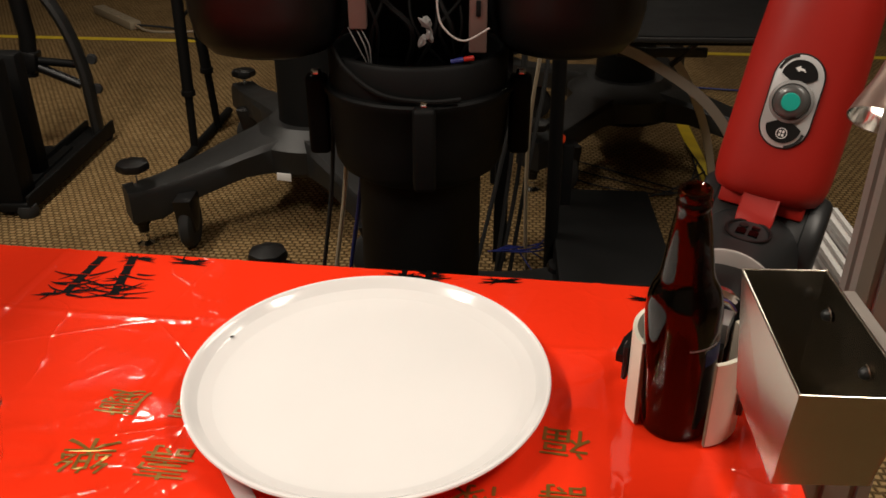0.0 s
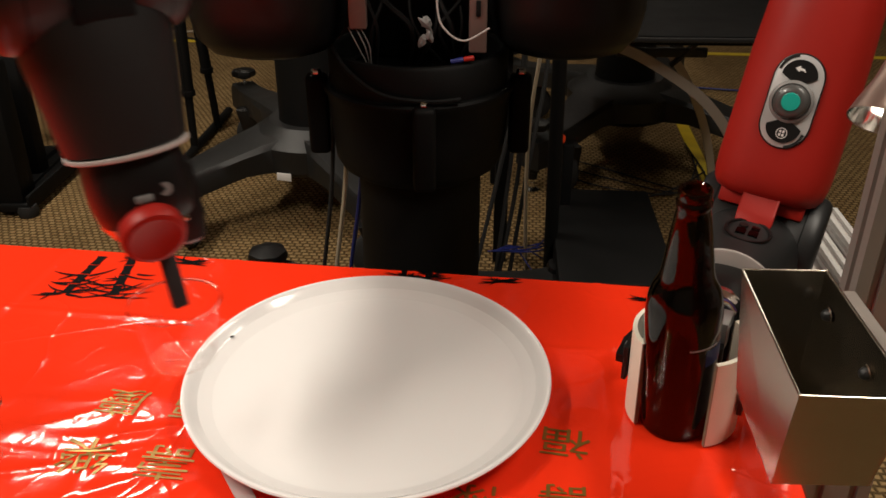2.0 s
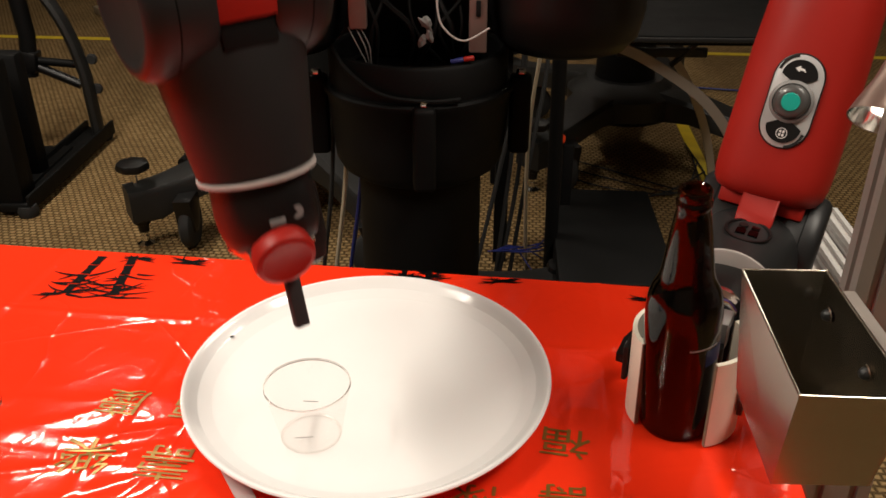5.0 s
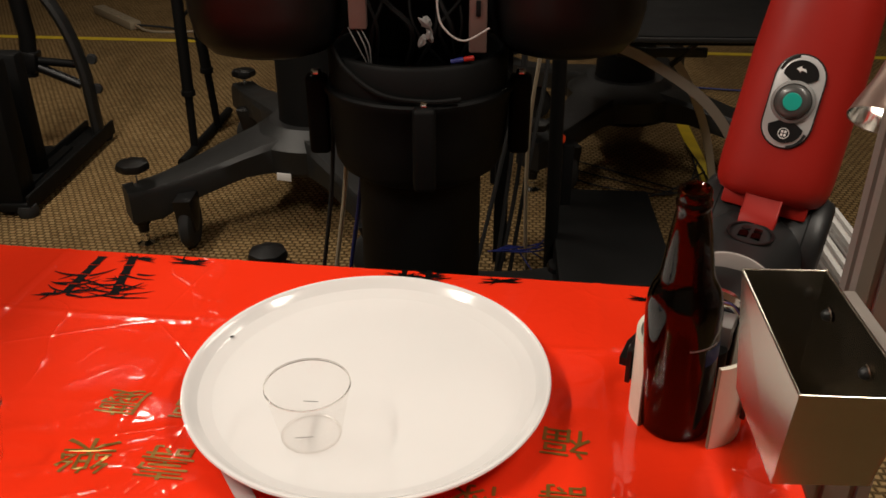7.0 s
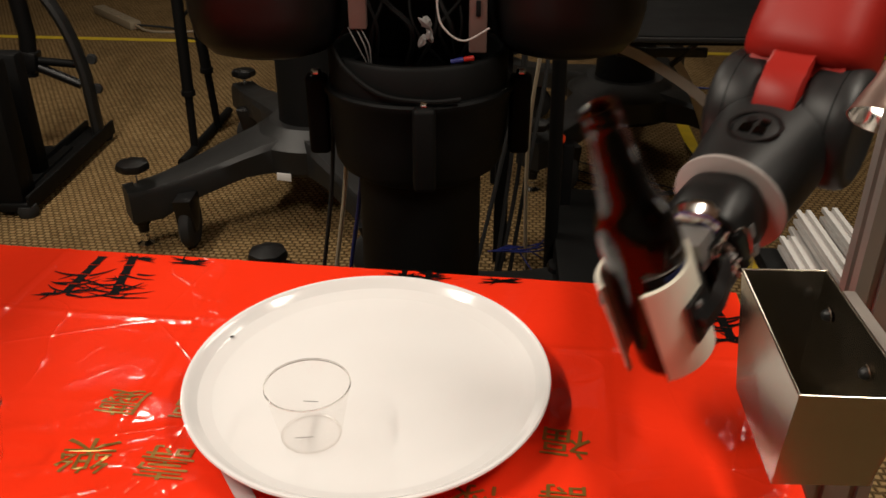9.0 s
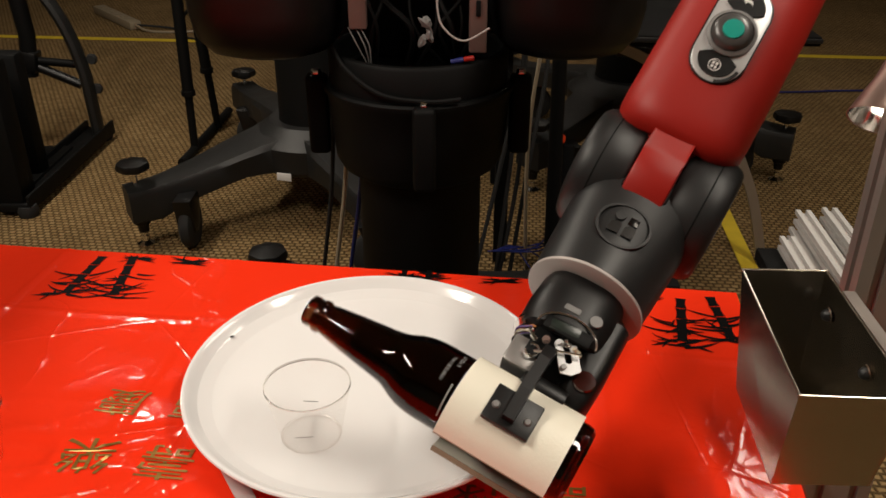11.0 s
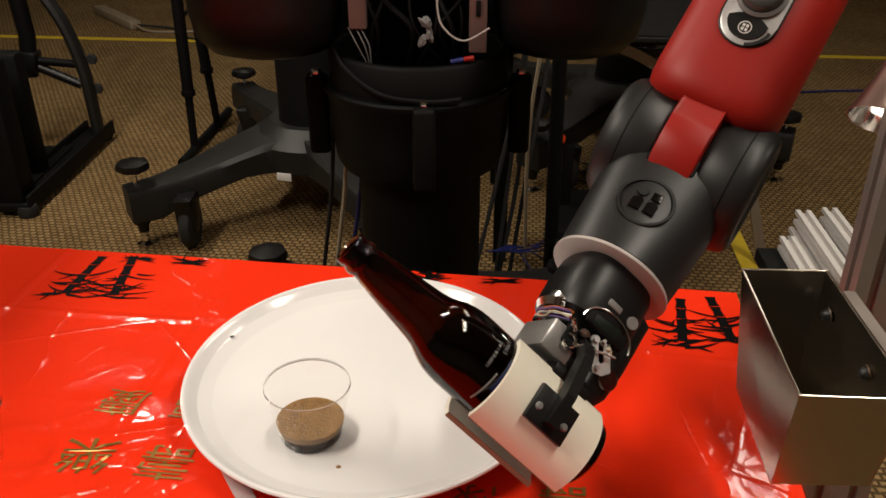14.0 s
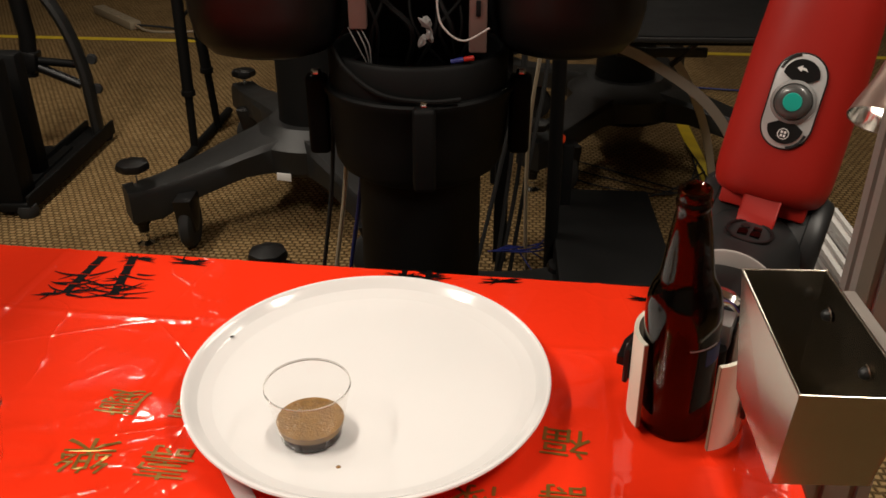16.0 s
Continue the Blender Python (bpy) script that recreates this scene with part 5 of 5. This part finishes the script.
    still = Matrix.Translation(ring - h * 0.129) @ turn
    moves = [(0, -0.56, 0.121), (0.9, -0.56, 0.121), (1.2, -0.48, 0.119), (1.5, -0.290, 0.114), (1.7, -0.213, 0.111), (2.0, -0.101, 0.100), (2.2, -0.056, 0.098), (2.5, -0.032, 0.095), (3.0, -0.025, 0.062), (3.5, -0.004, 0.024),
             (4.0, 0.003, 0.011), (4.2, 0.004, 0.010), (4.6, 0.005, 0.013), (5.0, 0.002, 0.080), (5.3, -0.03, 0.130), (5.7, -0.25, 0.130), (6.0, -0.50, 0.125), (6.2, -0.56, 0.121), (16, -0.56, 0.121)]
    elbow_way = Vector((-0.55, 0.45, 0.70))
    elbow_way = (elbow_way - x * elbow_way.dot(x)).normalized()
    zf = -elbow_way
    fore = Matrix((x, zf.cross(x), zf)).transposed().to_4x4()
    over = (Matrix.Translation(still @ Vector((0, 0.010, 0.025))) @ fore).inverted() @ still
    band = [(0.045, -0.024), (0.0600, -0.024), (0.0610, -0.022), (0.0610, 0.022), (0.0600, 0.024), (0.045, 0.024), (0.045, -0.024)]
    part("strap", lathe(band, 40, over @ pose(0, 0, -0.020, 0, 90, 0), arc=radians(195), start=radians(-80)), RED, C_FOREARM, "red band over the wrist joint")
    rows = {k: [] for k in ("fore", "wrist", "up")}
    shoulder = Vector((RX - 0.262, RY - 0.02, 1.08))
    for t, dx, dz in moves:
        m = Matrix.Translation((dx, 0, dz)) @ still
        f = Matrix.Translation(m @ Vector((0, 0.010, 0.025))) @ fore
        rows["wrist"].append((t, home @ m))
        rows["fore"].append((t, home @ f))
        rows["up"].append((t, home @ aim(f @ Vector((0, 0, -0.36)), shoulder)))
    walk(C_WRIST, rows["wrist"])
    walk(C_HAND, rows["wrist"])
    walk(C_FOREARM, rows["fore"])
    walk(C_UPPER, rows["up"])
    walk(CUPS, [(t, pose(CUP.x + (dx - 0.008 if t < 4.1 else 0), CUP.y, CUP.z + (dz - 0.0110 if t < 3.9 else 0))) for t, dx, dz in moves])

    # the drink rises slice by slice in the cup, the foam settles out of it
    hidden = -0.0062
    for ob, z0, z1 in BEERS:
        a = 11.15 if z0 < 0.005 else 11.55 + 30 * (z0 - 0.0085)
        low = CUP.z + hidden - z1
        rows = [(0, low), (a, low), (a + 0.15, CUP.z), (12.6, CUP.z)]
        top = z0 > 0.012
        rows += [(13.0, low if top else CUP.z), (16, low if top else CUP.z)]
        walk(ob, [(t, pose(CUP.x, CUP.y, z)) for t, z in rows])
    low = CUP.z + hidden - 0.0130
    walk(FROTH, [(t, pose(CUP.x, CUP.y, z)) for t, z in ((0, low), (11.2, low), (11.32, CUP.z), (11.62, CUP.z), (11.8, low), (16, low))])
    for ob, z0, z1 in FOAMS:
        low = CUP.z + hidden - z1 - 0.002
        walk(ob, [(t, pose(CUP.x, CUP.y, z)) for t, z in ((0, low), (12.45, low), (12.85, CUP.z), (16, CUP.z))])

    wait = pose(CUP.x, CUP.y, CUP.z - 0.0035)
    neck = next(ob for ob in BOTTLE.children if ob.name.startswith("neck_beer"))
    walk(neck, [(t, pose(0, 0, z)) for t, z in ((0, 0.157), (12.45, 0.157), (12.75, 0.067), (14.5, 0.067), (15.0, 0.157), (16, 0.157))])
    walk(SPILL, [(0, wait), (12.4, wait), (12.9, pose(-0.0949, 0.5864, 0.7341)), (16, pose(-0.0949, 0.5864, 0.7341))])

    # the stream: its pieces wait in the bottle's neck, fall in a line and sink into the drink
    def place(t, d):
        """Where a piece is: in the neck while the bottle is carried."""
        times = sorted(mouths)
        a = max(k for k in times if k <= t)
        b = min(k for k in times if k >= t)
        u = 0 if a == b else (t - a) / (b - a)
        la, lb = mouths[a], mouths[b]
        m = Matrix.LocRotScale(la.translation.lerp(lb.translation, u), la.to_quaternion().slerp(lb.to_quaternion(), u), None)
        return m @ pose(0, 0, d)
    for group, until in zip(DROPS, (12.25, 12.6)):
        for k, ob in enumerate(group):
            rows = [(t, place(t, 0.09 + 0.005 * k)) for t in sorted(mouths) if t < 10.95] + [(11.0, place(11.0, 0.15 + 0.005 * k))]
            for t in (11.15, 11.3, 11.5, 11.75, 12.0, 12.25, 12.4, 12.5, 12.6):
                if t > until:
                    break
                m = place(t, BOTTLE_L - 0.002)
                late = min(1, max(0, (t - 11.6) / 0.9))
                top = m.translation + Vector((0.002, 0, -0.008))
                fall = Vector((-0.024 + 0.013 * late, 0, CUP.z + 0.017 - top.z))
                u = (k + 0.35) / (len(group) - 0.3)
                p = top + Vector((fall.x * u, 0, fall.z * (0.7 * u + 0.3 * u * u)))
                way = Vector((fall.x, 0, fall.z * (0.7 + 0.6 * u)))
                rows.append((t, aim(p, p - way)))
            low = pose(CUP.x - 0.004 + 0.001 * k, CUP.y, CUP.z + 0.009, 90, 0, 40 * k)
            rows += [(until + 0.2 + 0.01 * k, pose(CUP.x - 0.010, CUP.y, CUP.z + 0.011, 60)), (until + 0.5, low), (16, low)]
            walk(ob, rows)


motions()
